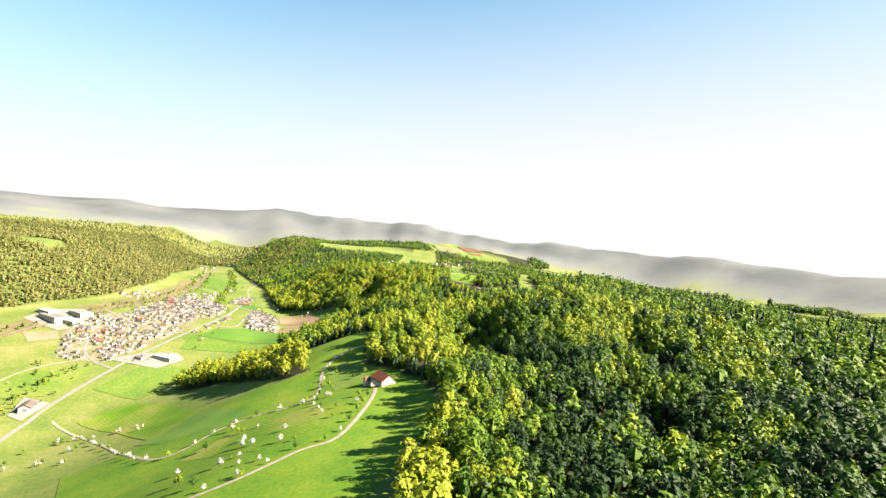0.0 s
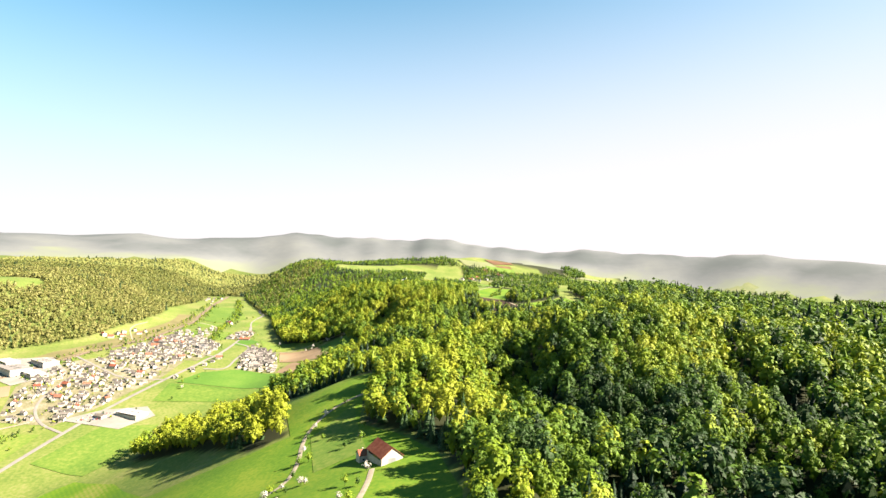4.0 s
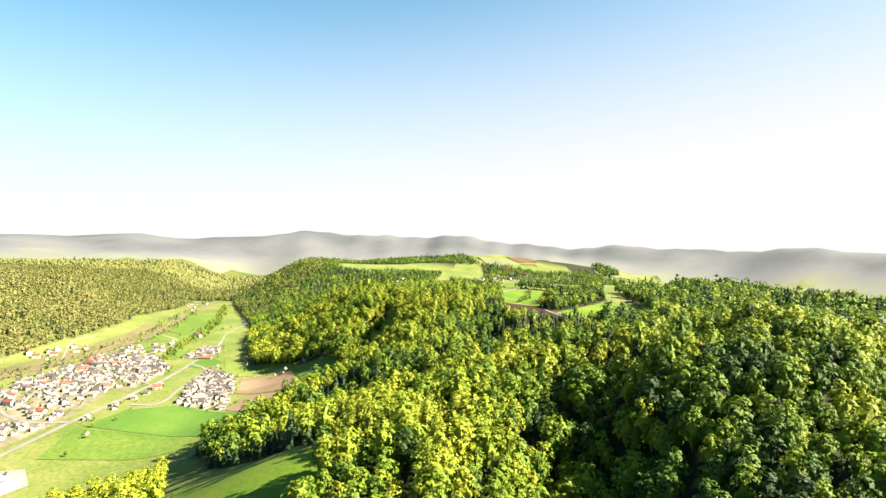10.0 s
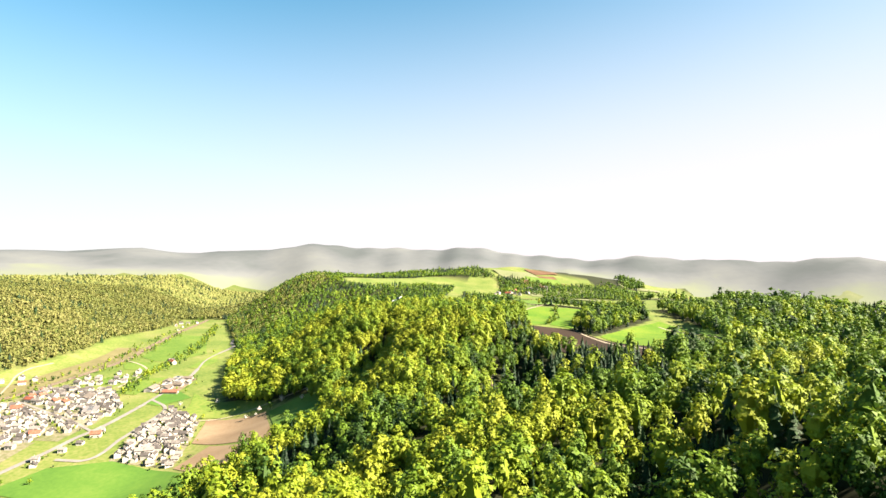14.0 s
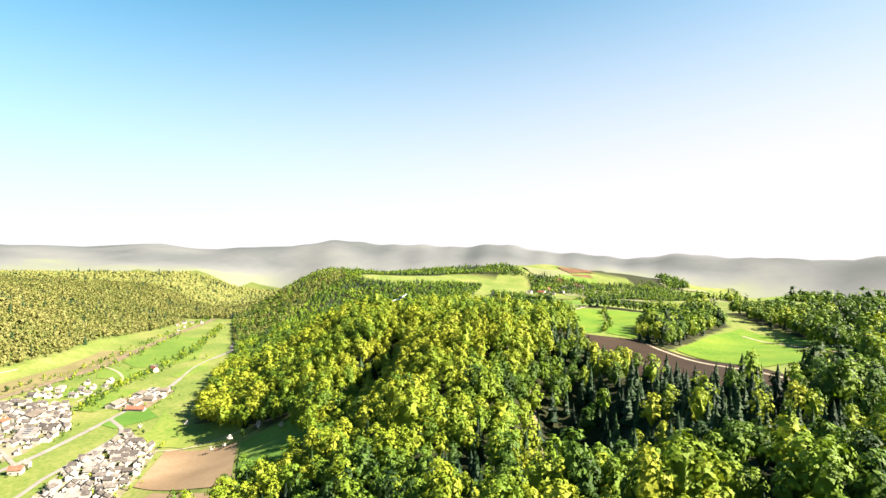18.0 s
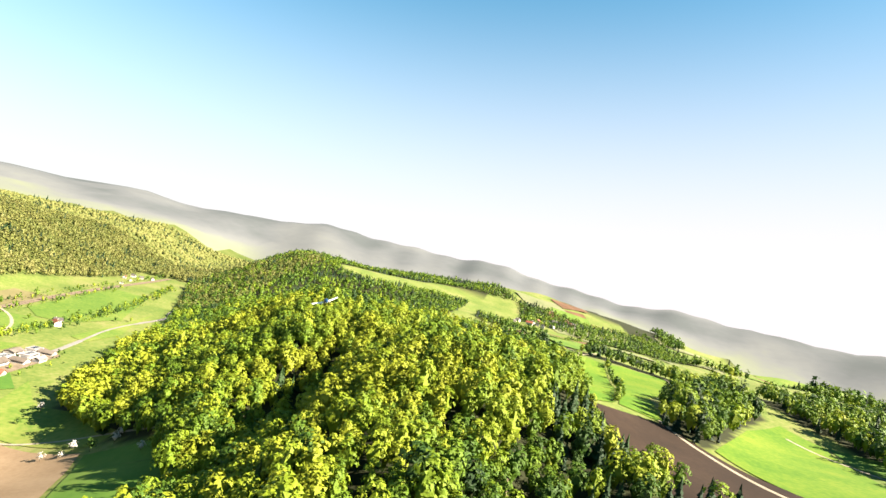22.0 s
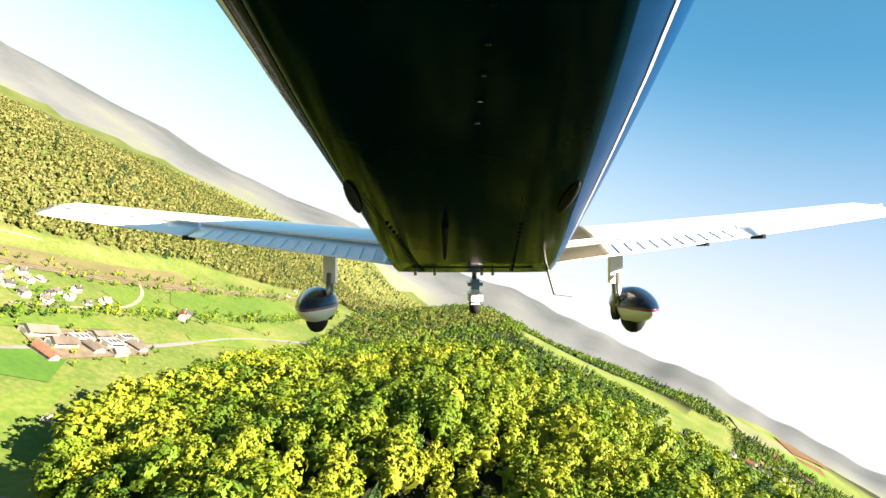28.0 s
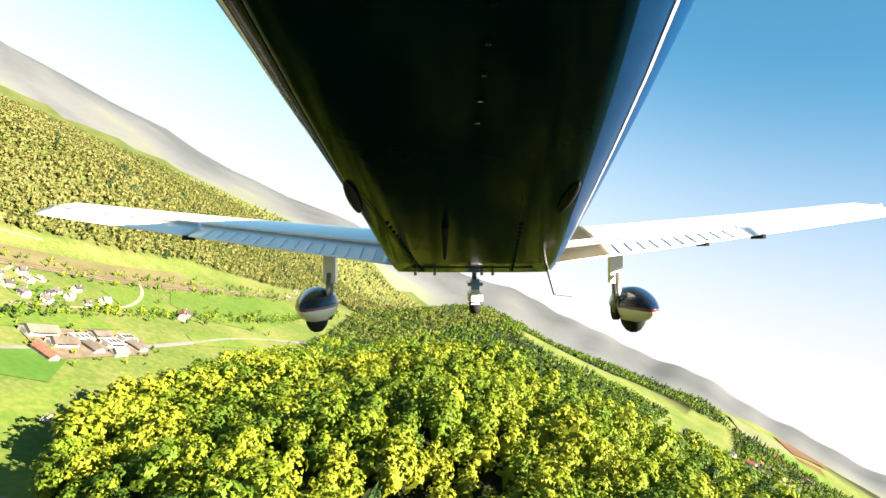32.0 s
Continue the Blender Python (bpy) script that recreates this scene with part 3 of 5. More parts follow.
FIELDS = [
    ("field", [(-205, 782), (-165, 797), (-200, 890), (-250, 990), (-190, 955), (-108, 922), (-93, 890), (-102, 845), (-95, 790), (-52, 742), (-12, 688), (8, 608), (12, 530), (-8, 475), (-40, 380), (-160, 380), (-300, 470), (-400, 640), (-330, 690), (-300, 780)], M_PASTURE, "lush green pasture sloping up to the wood"),
    ("field", [(-470, 920), (-395, 880), (-300, 780), (-330, 700), (-420, 790), (-520, 860)], M_MOWN, "bright green mown meadow beside the road"),
    ("field", [(-300, 770), (-205, 690), (-240, 660), (-300, 660), (-350, 700)], M_CROP, "dark green field of young corn"),
    ("field", [(-190, 650), (-120, 640), (-90, 560), (-150, 520), (-240, 570)], M_MOWN, "bright green pasture below the farm"),
    ("field", [(-140, 780), (-110, 840), (-100, 800), (-75, 720), (-115, 700)], M_GRASS, "bright green pasture at the wood's edge"),
    ("field", [(-560, 960), (-470, 935), (-440, 1000), (-450, 1075), (-530, 1060)], M_GRASS, "yellow-green meadow beside the car park"),
    ("field", [(-505, 1150), (-400, 1160), (-320, 1180), (-300, 1186), (-360, 1212), (-452, 1222), (-515, 1225)], M_GRASS, "yellow-green meadow between the road and the wood"),
    ("field", [(-509, 1232), (-485, 1282), (-426, 1304), (-350, 1286), (-300, 1262), (-294, 1190), (-358, 1215), (-452, 1225)], M_CROP, "deep green field below the housing estate"),
    ("field", [(-392, 1443), (-306, 1428), (-250, 1313), (-362, 1352)], M_SOIL, "pale tan tilled field"),
    ("field", [(-333, 1338), (-243, 1300), (-230, 1280), (-246, 1255), (-275, 1250), (-348, 1291)], M_SOIL, "pale tan tilled field"),
    ("field", [(-480, 1566), (-433, 1523), (-385, 1516), (-300, 1456), (-305, 1436), (-330, 1442), (-393, 1448), (-432, 1436), (-450, 1500)], M_GRASS, "bright green meadow below the wood"),
    ("field", [(-300, 1424), (-235, 1425), (-190, 1345), (-205, 1303), (-236, 1302), (-246, 1314)], M_CROP, "deep green meadow with blossoming trees"),
    ("field", [(-10, 2030), (-68, 2240), (-165, 2500), (-60, 2570), (-2, 2520), (3, 2250)], M_BROWNSOIL, "brown ploughed field on the plateau"),
    ("field", [(4, 2030), (40, 2005), (62, 2160), (14, 2260)], M_CROP, "deep green strip of young corn on the plateau"),
    ("field", [(31, 1490), (20, 1553), (31, 1697), (22, 1775), (62, 1848), (90, 1836), (77, 1660), (54, 1516)], M_PASTURE, "bright green hilltop meadow"),
    ("field", [(58, 1517), (90, 1508), (102, 1616), (150, 1728), (176, 1880), (143, 1864), (118, 1866), (96, 1837), (83, 1660)], M_PASTURE, "bright green hilltop meadow beside the hedge"),
    ("field", [(120, 1482), (192, 1622), (246, 1685), (266, 1639), (228, 1432), (157, 1371)], M_PASTURE, "vivid green field on the hilltop"),
    ("field", [(30, 1484), (90, 1504), (112, 1473), (145, 1413), (158, 1360), (165, 1308), (146, 1294), (94, 1294), (56, 1374)], M_DARKSOIL, "dark ploughed field on the hilltop"),
    ("field", [(150, 2300), (420, 2500), (480, 2350), (230, 2180)], M_GRASS, "long green field of the plain"),
    ("field", [(140, 2400), (165, 2380), (212, 2750), (180, 2800)], M_BROWNSOIL, "narrow brown field of the plain"),
    ("field", [(-650, 1800), (-690, 1790), (-745, 1830), (-860, 2160), (-780, 2160), (-690, 1990), (-640, 1900)], M_GRASS, "bright green valley meadow"),
    ("field", [(-625, 1700), (-690, 1700), (-735, 1760), (-690, 1780), (-640, 1790)], M_GRASS, "bright green valley meadow"),
    ("field", [(-560, 1730), (-590, 1740), (-622, 1880), (-660, 2010), (-610, 1890), (-570, 1810)], M_GRASS, "bright green meadow along the road"),
    ("field", [(-560, 1540), (-600, 1545), (-612, 1640), (-580, 1660)], M_GRASS, "narrow green meadow beside the road"),
    ("field", [(-640, 1590), (-660, 1590), (-680, 1640), (-645, 1650)], M_GRASS, "small green meadow between houses"),
    ("field", [(-518, 1500), (-490, 1490), (-470, 1540), (-530, 1590)], M_CROP, "green field beside the red-roofed shed"),
    ("field", [(-830, 1110), (-900, 1180), (-960, 1150), (-900, 1060)], M_GRASS, "green meadow on the far side of the railway"),
    ("field", [(-780, 1110), (-820, 1150), (-770, 1180), (-740, 1140)], M_SOIL, "reddish tilled plot by the works"),
    ("field", [(-680, 900), (-600, 930), (-600, 1030), (-680, 1020), (-720, 950)], M_GRASS, "yellow-green meadow by the stream"),
    ("field", [(270, 1640), (300, 1620), (330, 1480), (270, 1470), (262, 1580)], M_CROP, "green hilltop meadow"),
    ("field", [(180, 2380), (300, 2460), (520, 2900), (230, 2800)], M_GRASS, "pale green field on the far slope"),
    ("field", [(448, 1160), (556, 1236), (528, 1172), (424, 1092)], M_GRASS, "bright green glade in the forest"),
    ("field", [(-160, 1405), (-146, 1395), (-135, 1360), (-142, 1352), (-155, 1375)], M_SOIL, "felled clearing with reddish soil"),
    ("yard", [(-600, 1070), (-500, 1055), (-470, 1100), (-500, 1130), (-560, 1110)], M_YARD, "pale concrete car park of the market"),
    ("yard", [(-625, 860), (-597, 850), (-592, 905), (-640, 915)], M_YARD, "pale yard of the depot"),
    ("yard", [(-560, 1560), (-505, 1555), (-526, 1655), (-562, 1668), (-568, 1610)], M_BALLAST, "brownish gravel yard of the works"),
    ("yard", [(-880, 1230), (-770, 1180), (-720, 1250), (-800, 1320), (-870, 1300)], M_YARD, "pale concrete yard of the works"),
]
for name, poly, material, label in FIELDS:
    patch(name, poly, material, label, name, 0.2 if "sloping" in label else 0.35 if name == "field" else 0.5)
for poly in ([(-600, 1055), (-690, 1055), (-760, 1180), (-760, 1300), (-705, 1335), (-545, 1335), (-543, 1250), (-575, 1110)],
             [(-520, 1340), (-705, 1335), (-712, 1480), (-720, 1565), (-610, 1565), (-545, 1485), (-522, 1400)], [(-470, 1486), (-400, 1441), (-366, 1352), (-350, 1294), (-430, 1304), (-450, 1370)]):
    patch("gardens", poly, M_GARDEN, "gardens, paths and paved yards of the village", "gardens", 0.15)
for k in range(60):      # fields of the far plateau and plain, most in the haze-paled green
    fx, fy = random.uniform(0, 1700), random.uniform(2250, 3600)
    w, h, a = random.uniform(50, 130), random.uniform(40, 100), random.uniform(0.2, 0.6)
    poly = [(fx + u * w * math.cos(a) - v * h * math.sin(a), fy + u * w * math.sin(a) + v * h * math.cos(a)) for u, v in ((-1, -1), (1, -0.9), (1.1, 1), (-0.9, 1.1))]
    patch("field", poly, random.choice([M_PLAIN, M_PLAIN, M_PLAIN, M_GRASS, M_BROWNSOIL]), "pale spring field of the far plain", "field", 0.6 + 0.03 * k, 25.0)


def place(x, y, turn=0.0):
    """A pose on the ground at a place of the plan."""
    return pose(K * x, K * y, K * float(ring_z(x, y)), 0, 0, turn)


# ---- trees ----


OCT_V = np.array([(1, 0, 0), (-1, 0, 0), (0, 1, 0), (0, -1, 0), (0, 0, 1), (0, 0, -1)], float)
OCT_F = np.array([(0, 2, 4), (2, 1, 4), (1, 3, 4), (3, 0, 4), (2, 0, 5), (1, 2, 5), (3, 1, 5), (0, 3, 5)])


def broadleaf(seed, lumps, leaves, tall=19.0, wide=4.6, foot=0.34, lump=0.5, leaf=0.75):
    """A crown of sprays of leaves on uneven lumps round a dense core, for a tree of that height."""
    r = np.random.default_rng(seed)
    mid, high = tall * (0.5 + foot / 2), tall * (0.5 - foot / 2)
    vs, fs, n = [OCT_V * (wide * 0.68, wide * 0.68, high * 0.80) * r.uniform(0.85, 1.1, (6, 1)) + (0, 0, mid - 0.06 * tall)], [OCT_F], 6
    for k in range(lumps):
        a, u = k * 2.4 + r.uniform(0, 0.8), (1.0 - 1.6 * k / max(1, lumps - 1)) + r.uniform(-0.1, 0.1)
        s = np.sqrt(max(0.0, 1 - u * u)) * r.uniform(0.55, 0.9)
        c = np.array([np.cos(a) * s * wide, np.sin(a) * s * wide, mid + u * high * 0.75])
        size = wide * lump * r.uniform(0.65, 1.12)
        m = 0
        while m < leaves:
            d = r.normal(size=3)
            d /= np.linalg.norm(d)
            if d[2] < -0.3:
                continue
            m += 1
            q = c + d * size * r.uniform(0.86, 1.06)
            o = (q - (0, 0, mid - 0.1 * tall)) / (wide, wide, high)
            up = 0.4 * d + 0.7 * o / np.linalg.norm(o) + r.normal(0, 0.22, 3)
            e = np.cross(up, r.normal(size=3))
            e /= np.linalg.norm(e)
            g = np.cross(up, e) / np.linalg.norm(up)
            turn = r.uniform(0, 6.28) + np.array([0, 2.09, 4.19])[:, None]
            t = (np.cos(turn) * e + np.sin(turn) * g) * leaf * r.uniform(0.75, 1.25, (3, 1))
            if np.cross(t[1] - t[0], t[2] - t[0]) @ d < 0:
                t = t[::-1]
            vs.append(q + t)
            fs.append(np.array([[n, n + 1, n + 2]]))
            n += 3
    return np.concatenate(vs), np.concatenate(fs)


def spruce(seed, tiers, tall=20.0, wide=5.0):
    """Drooping whorls of branches, narrower upwards."""
    r = np.random.default_rng(seed)
    vs, fs, n = [], [], 0
    for k in range(tiers):
        u = k / tiers
        z0, rad = tall * (0.12 + 0.86 * u), wide * (1 - u) ** 0.85 * r.uniform(0.85, 1.15)
        m = 8
        a = np.arange(m) * 2 * np.pi / m + r.uniform(0, 1)
        rr = rad * r.uniform(0.5, 1.25, m)
        ring = np.c_[np.cos(a) * rr, np.sin(a) * rr, np.full(m, z0) - rad * 0.22 + r.uniform(-0.3, 0.3, m)]
        top = np.array([[0, 0, z0 + tall * 0.95 / tiers * 1.5]])
        vs.append(np.r_[ring, top])
        fs.append(np.array([[n + i, n + (i + 1) % m, n + m] for i in range(m)]))
        n += m + 1
    return np.concatenate(vs), np.concatenate(fs)


def trunk_mesh(name, tall, thick):
    """A tapered trunk that forks into limbs."""
    r = np.random.default_rng(7)
    bm = bmesh.new()

    def limb(a, b, ra, rb):
        a, b = Vector(a), Vector(b)
        q = (b - a).to_track_quat("Z", "Y")
        rings = []
        for c, rad in ((a, ra), (a.lerp(b, 0.5) + Vector((rad_j(), rad_j(), 0)), (ra + rb) / 2), (b, rb)):
            rings.append([bm.verts.new(c + q @ Vector((rad * math.cos(k * 1.0472), rad * math.sin(k * 1.0472), 0))) for k in range(6)])
        for lo, hi in zip(rings, rings[1:]):
            for k in range(6):
                bm.faces.new((lo[k], lo[(k + 1) % 6], hi[(k + 1) % 6], hi[k]))

    def rad_j():
        return float(r.uniform(-1, 1)) * thick * 0.4

    limb((0, 0, -0.5), (0.1, 0, tall * 0.62), thick, thick * 0.5)
    for k in range(5):
        a = k * 1.26 + 0.4
        z = tall * (0.34 + 0.06 * k)
        limb((0, 0, z), (math.cos(a) * tall * 0.16, math.sin(a) * tall * 0.16, z + tall * 0.22), thick * 0.4, thick * 0.12)
    me = bpy.data.meshes.new(name)
    bm.to_mesh(me)
    bm.free()
    me.materials.append(M_BARK)
    return me


BEECH = [broadleaf(k, 12, 21, 20.0, 4.6, 0.20, 0.42, 0.72) for k in range(8)]
BEECH_MID = [broadleaf(10 + k, 8, 7, 20.0, 4.7, 0.20, 0.48, 1.35) for k in range(7)]
BEECH_FAR = [broadleaf(20 + k, 5, 4, 17.0, 6.0, 0.12, 0.55, 2.6) for k in range(6)]
ICO = [(0, 0, 1)] + [(0.894 * math.cos(k * 1.2566), 0.894 * math.sin(k * 1.2566), 0.447) for k in range(5)] + [(0.894 * math.cos(0.6283 + k * 1.2566), 0.894 * math.sin(0.6283 + k * 1.2566), -0.447) for k in range(5)]
ICO_F = [(0, 1 + k, 1 + (k + 1) % 5) for k in range(5)] + [(1 + k, 6 + k, 1 + (k + 1) % 5) for k in range(5)] + [(1 + (k + 1) % 5, 6 + k, 6 + (k + 1) % 5) for k in range(5)]


def clump(seed, tall=13.0, wide=7.8):
    """A round far crown, open below, with a few sprays that break its outline."""
    r = np.random.default_rng(seed)
    v = np.array(ICO) * (wide, wide, tall * 0.5) * r.uniform(0.78, 1.16, (11, 1)) + (0, 0, tall * 0.52)
    vs, fs = [v], [np.array(ICO_F)]
    for k in range(4):
        d = r.normal(size=3)
        d[2] = abs(d[2])
        d /= np.linalg.norm(d)
        vs.append(np.array([0, 0, tall * 0.52]) + d * (wide, wide, tall * 0.5) * 0.95 + r.normal(0, 1.3, (3, 3)))
        fs.append(np.array([[11 + 3 * k, 12 + 3 * k, 13 + 3 * k]]))
    return np.concatenate(vs), np.concatenate(fs)


BEECH_TINY = [clump(30 + k) for k in range(8)]
SPRUCE = [spruce(40 + k, 11, 18.0, 3.9) for k in range(5)]
SPRUCE_FAR = [spruce(50 + k, 5) for k in range(3)]


def scatter(x0, x1, y0, y1, gap, seed):
    """Places for trees, about gap metres apart."""
    r = np.random.default_rng(seed)
    x, y = np.meshgrid(np.arange(x0, x1, gap), np.arange(y0, y1, gap * 0.9))
    x = x + r.uniform(-0.48, 0.48, x.shape) * gap + (np.arange(x.shape[0]) % 2)[:, None] * gap * 0.5
    y = y + r.uniform(-0.48, 0.48, x.shape) * gap
    x, y = x.ravel(), y.ravel()
    return x, y


def lay_out(x, y, seed):
    """Size, turn, kind and hue of each tree."""
    r = np.random.default_rng(seed)
    size = r.normal(1.0, 0.2, len(x)).clip(0.55, 1.5)
    size = size * (0.78 + 0.40 * patches(x, y, 9.0, 21.0, 3.0))      # tall and low groups
    fir = r.uniform(size=len(x)) < conifers(x, y)
    fresh = np.maximum(smooth((y - 1100) / 260.0) * smooth((120 - x) / 200.0) * smooth((1830 - y - 0.4 * (x + 250)) / 240.0), 0.9 * inside(x, y, COPSE)) - 0.02 * smooth((1100 - y) / 250.0)
    edge = smooth((70 - x) / 90.0) * smooth((1180 - y) / 120.0)      # sunlit margins of the wood: the sunlight is put into the hue
    # The sunlit crest also gets its brightness from a yellower hue.
    crest = np.exp(-((x - 230) / 190.0) ** 2 - ((y - 1070) / 170.0) ** 2)
    slope_shade = smooth((x - 40) / 80.0) * smooth((800 - y) / 90.0)      # shade on the lower slope, painted as a darker hue
    hue = 0.24 + 0.24 * edge + 0.24 * fresh + 0.2 * crest - 0.16 * slope_shade + 0.40 * patches(x, y, 33, 60, 1.0) + r.normal(0, 0.145, len(x))
    return size, r.uniform(0, 6.28, len(x)), fir, hue.clip(0.05, 0.95)


def grown(name, shapes, x, y, size, turn, hue, material, label, category, seed):
    """Many trees in one mesh: more than anybody could count."""
    r = np.random.default_rng(seed)
    kind = r.integers(0, len(shapes), len(x))
    vs, fs, ts, n = [], [], [], 0
    z = ring_z(x, y)
    for k, (v, f) in enumerate(shapes):
        i = np.nonzero(kind == k)[0]
        if not len(i):
            continue
        c, s = np.cos(turn[i])[:, None], np.sin(turn[i])[:, None]
        wide = size[i][:, None] * r.uniform(0.85, 1.15, (len(i), 1))
        q = np.stack([(v[:, 0] * c - v[:, 1] * s) * wide + x[i][:, None], (v[:, 0] * s + v[:, 1] * c) * wide + y[i][:, None], v[:, 2] * size[i][:, None] + z[i][:, None]], -1)
        vs.append(K * q.reshape(-1, 3))
        fs.append((f[None] + (np.arange(len(i)) * len(v))[:, None, None] + n).reshape(-1, 3))
        ts.append(np.repeat(hue[i], len(v)))
        n += len(i) * len(v)
    if not vs:
        return None
    return tagged(new(name, plain_mesh(name, np.concatenate(vs), np.concatenate(fs), material, shapes is BEECH_TINY, np.concatenate(ts))), label, category, kind="stuff")


# The near wood: single trees where the way runs lowest over them, all others together.
parts_xy = [scatter(-620, 350, 280, 1150, 11.0, 1), scatter(-620, 350, 1150, 1380, 9.4, 2), scatter(-720, 350, 1380, 2120, 8.2, 3), scatter(350, 560, 280, 2120, 12.5, 4)]
nx, ny = np.concatenate([p[0] for p in parts_xy]), np.concatenate([p[1] for p in parts_xy])
keep = woods(nx, ny) & (ny > 285 + 45 * np.sin(nx / 47.0) + 22 * np.sin(nx / 19.0)) & (~inside(nx, ny, GULLY) | (np.arange(len(nx)) % 3 == 0))
nx, ny = nx[keep], ny[keep]
nsize, nturn, nfir, nhue = lay_out(nx, ny, 2)
nsize = nsize * np.interp(ny, [600, 1150, 1400, 1600, 1900], [1.42, 1.26, 1.12, 1.04, 0.80]) * np.where(nx > 350, 1.15, 1.0) * np.where(nfir, 0.8, 1.0)
lone = np.hypot(nx + 255, ny - 1555) < 70
close = (np.abs(nx + 105) < 225) & (ny > 380) & (ny < 1700) & ~((nx < -150) & (ny < 1150)) | inside(nx, ny, COPSE) | (nx > 0) & (nx < 300) & (ny > 640) & (ny < 1330)
for a, b, fir, zone in (("broadleaf_wood", BEECH, False, close), ("broadleaf_wood", BEECH_MID, False, ~close), ("spruce_wood", SPRUCE, True, nx > -9999)):
    i = (nfir == fir) & ~lone & zone
    grown(a, b, nx[i], ny[i], nsize[i], nturn[i], nhue[i], M_SPRUCE if fir else M_BEECH,
          "dense dark green spruces in the wood" if fir else "dense yellow-green broadleaf wood in fresh spring leaf", "forest", 5)
TRUNKS = [trunk_mesh("trunk", 17.0, 0.24)]
CROWNS = [plain_mesh("crown", *broadleaf(k, 11, 22, 19.0, 5.4, 0.26, 0.42, 0.8), M_BEECH, False, np.full(len(broadleaf(k, 11, 22, 19.0, 5.4, 0.26, 0.42, 0.8)[0]), 0.42 + 0.06 * k)) for k in range(6)]
SPIRES = [plain_mesh("crown", v, f, M_SPRUCE, False, np.full(len(v), 0.5)) for v, f in SPRUCE]
for k in np.nonzero(lone)[0][:300]:
    fir = bool(nfir[k])
    tree = tagged(new("spruce_tree" if fir else "beech_tree"), "tall dark green spruce in the wood" if fir else "broadleaf tree in fresh yellow-green spring leaf", "tree", "trees of the wood")
    tree.matrix_world = place(nx[k], ny[k], math.degrees(nturn[k])) @ Matrix.Scale(nsize[k] * K, 4)
    for name, meshes in (("trunk", TRUNKS), ("crown", SPIRES if fir else CROWNS)):
        new(name, meshes[int(k) % len(meshes)]).parent = tree
# Woods on the other side of the valley and far off.
for name, area, gap, seed in (("hillside", (-2200, -640, 950, 2750), 8.8, 11), ("far", (-2200, -640, 2750, 3900), 13.0, 14), ("north", (-900, 560, 2120, 3500), 13.0, 12), ("plain", (560, 2300, 300, 3800), 18.0, 13)):
    wx, wy = scatter(*area, gap, seed)
    keep = woods(wx, wy) & (np.hypot(wx + 100, wy - 900) < 2960) & ~((wx < -1500 - 0.5 * (wy - 900)) & (wy < 1500))
    wx, wy = wx[keep], wy[keep]
    s, t, fir, hue = lay_out(wx, wy, seed)
    s = s * {"hillside": 0.72, "far": 0.8, "north": 0.8, "plain": 1.5}[name]
    hue = (0.42) + 0.5 * (hue - 0.42)
    for kind in (False, True):
        i = fir == kind
        grown("spruce_wood" if kind else "broadleaf_wood", SPRUCE_FAR if kind else (BEECH_TINY if name == "far" else BEECH_FAR), wx[i], wy[i], s[i], t[i], hue[i], M_SPRUCE if kind else (M_HILLWOOD if name in ("hillside", "far") else M_BEECH),
              "scattered dark spruces on the hillside" if kind else "pale green spring wood covering the hillside", "forest", seed)

# Fruit trees in blossom along the lanes and in the meadows.
BLOOM = [plain_mesh("crown", *broadleaf(60 + k, 7, 12, 6.5, 2.6, 0.25, 0.5, 0.5), M_BLOSSOM, False, np.full(len(broadleaf(60 + k, 7, 12, 6.5, 2.6, 0.25, 0.5, 0.5)[0]), 0.5 + 0.1 * k)) for k in range(3)]
GREENS = [plain_mesh("crown", *broadleaf(70 + k, 7, 12, 8.0, 3.0, 0.22, 0.5, 0.55), M_BEECH, False, np.full(len(broadleaf(70 + k, 7, 12, 8.0, 3.0, 0.22, 0.5, 0.55)[0]), 0.3 + 0.15 * k)) for k in range(3)]
SMALL_TRUNK = trunk_mesh("trunk", 5.5, 0.16)


def fruit_tree(x, y, size, bloom, k):
    tree = tagged(new("fruit_tree" if bloom else "field_tree"), "small fruit tree in white blossom" if bloom else "small round green tree in the meadow", "tree", "trees of the meadows")
    tree.matrix_world = place(x, y, 77 * k) @ Matrix.Scale(size * 0.62, 4)
    new("trunk", SMALL_TRUNK).parent = tree
    new("crown", (BLOOM if bloom else GREENS)[k % 3]).parent = tree


k = 0
for line, count, side in ((LANES[1][0], 26, 4.0), (LANES[0][0], 12, -6.0)):
    c, n = along(line, 2.0)
    for j in np.linspace(len(c) * 0.15, len(c) - 2, count).astype(int):
        p = c[j] + n[j] * (side + random.uniform(-2, 2))
        fruit_tree(p[0], p[1], random.uniform(0.8, 1.25), random.random() < 0.7, k)
        k += 1
for area, count, bloom in (((-520, -380, 690, 800), 20, 0.6), ((-230, -100, 460, 700), 26, 0.5), ((-330, -245, 1405, 1465), 12, 0.6), ((-130, -70, 560, 800), 14, 0.3), ((-520, -420, 1150, 1260), 6, 0.3),
                          ((-480, -400, 1450, 1560), 3, 0.5), ((-700, -620, 1760, 2000), 10, 0.0), ((-720, -600, 900, 1040), 14, 0.2)):
    for _ in range(count):
        fruit_tree(random.uniform(*area[:2]), random.uniform(*area[2:]), random.uniform(0.7, 1.35), random.random() < bloom, k)
        k += 1
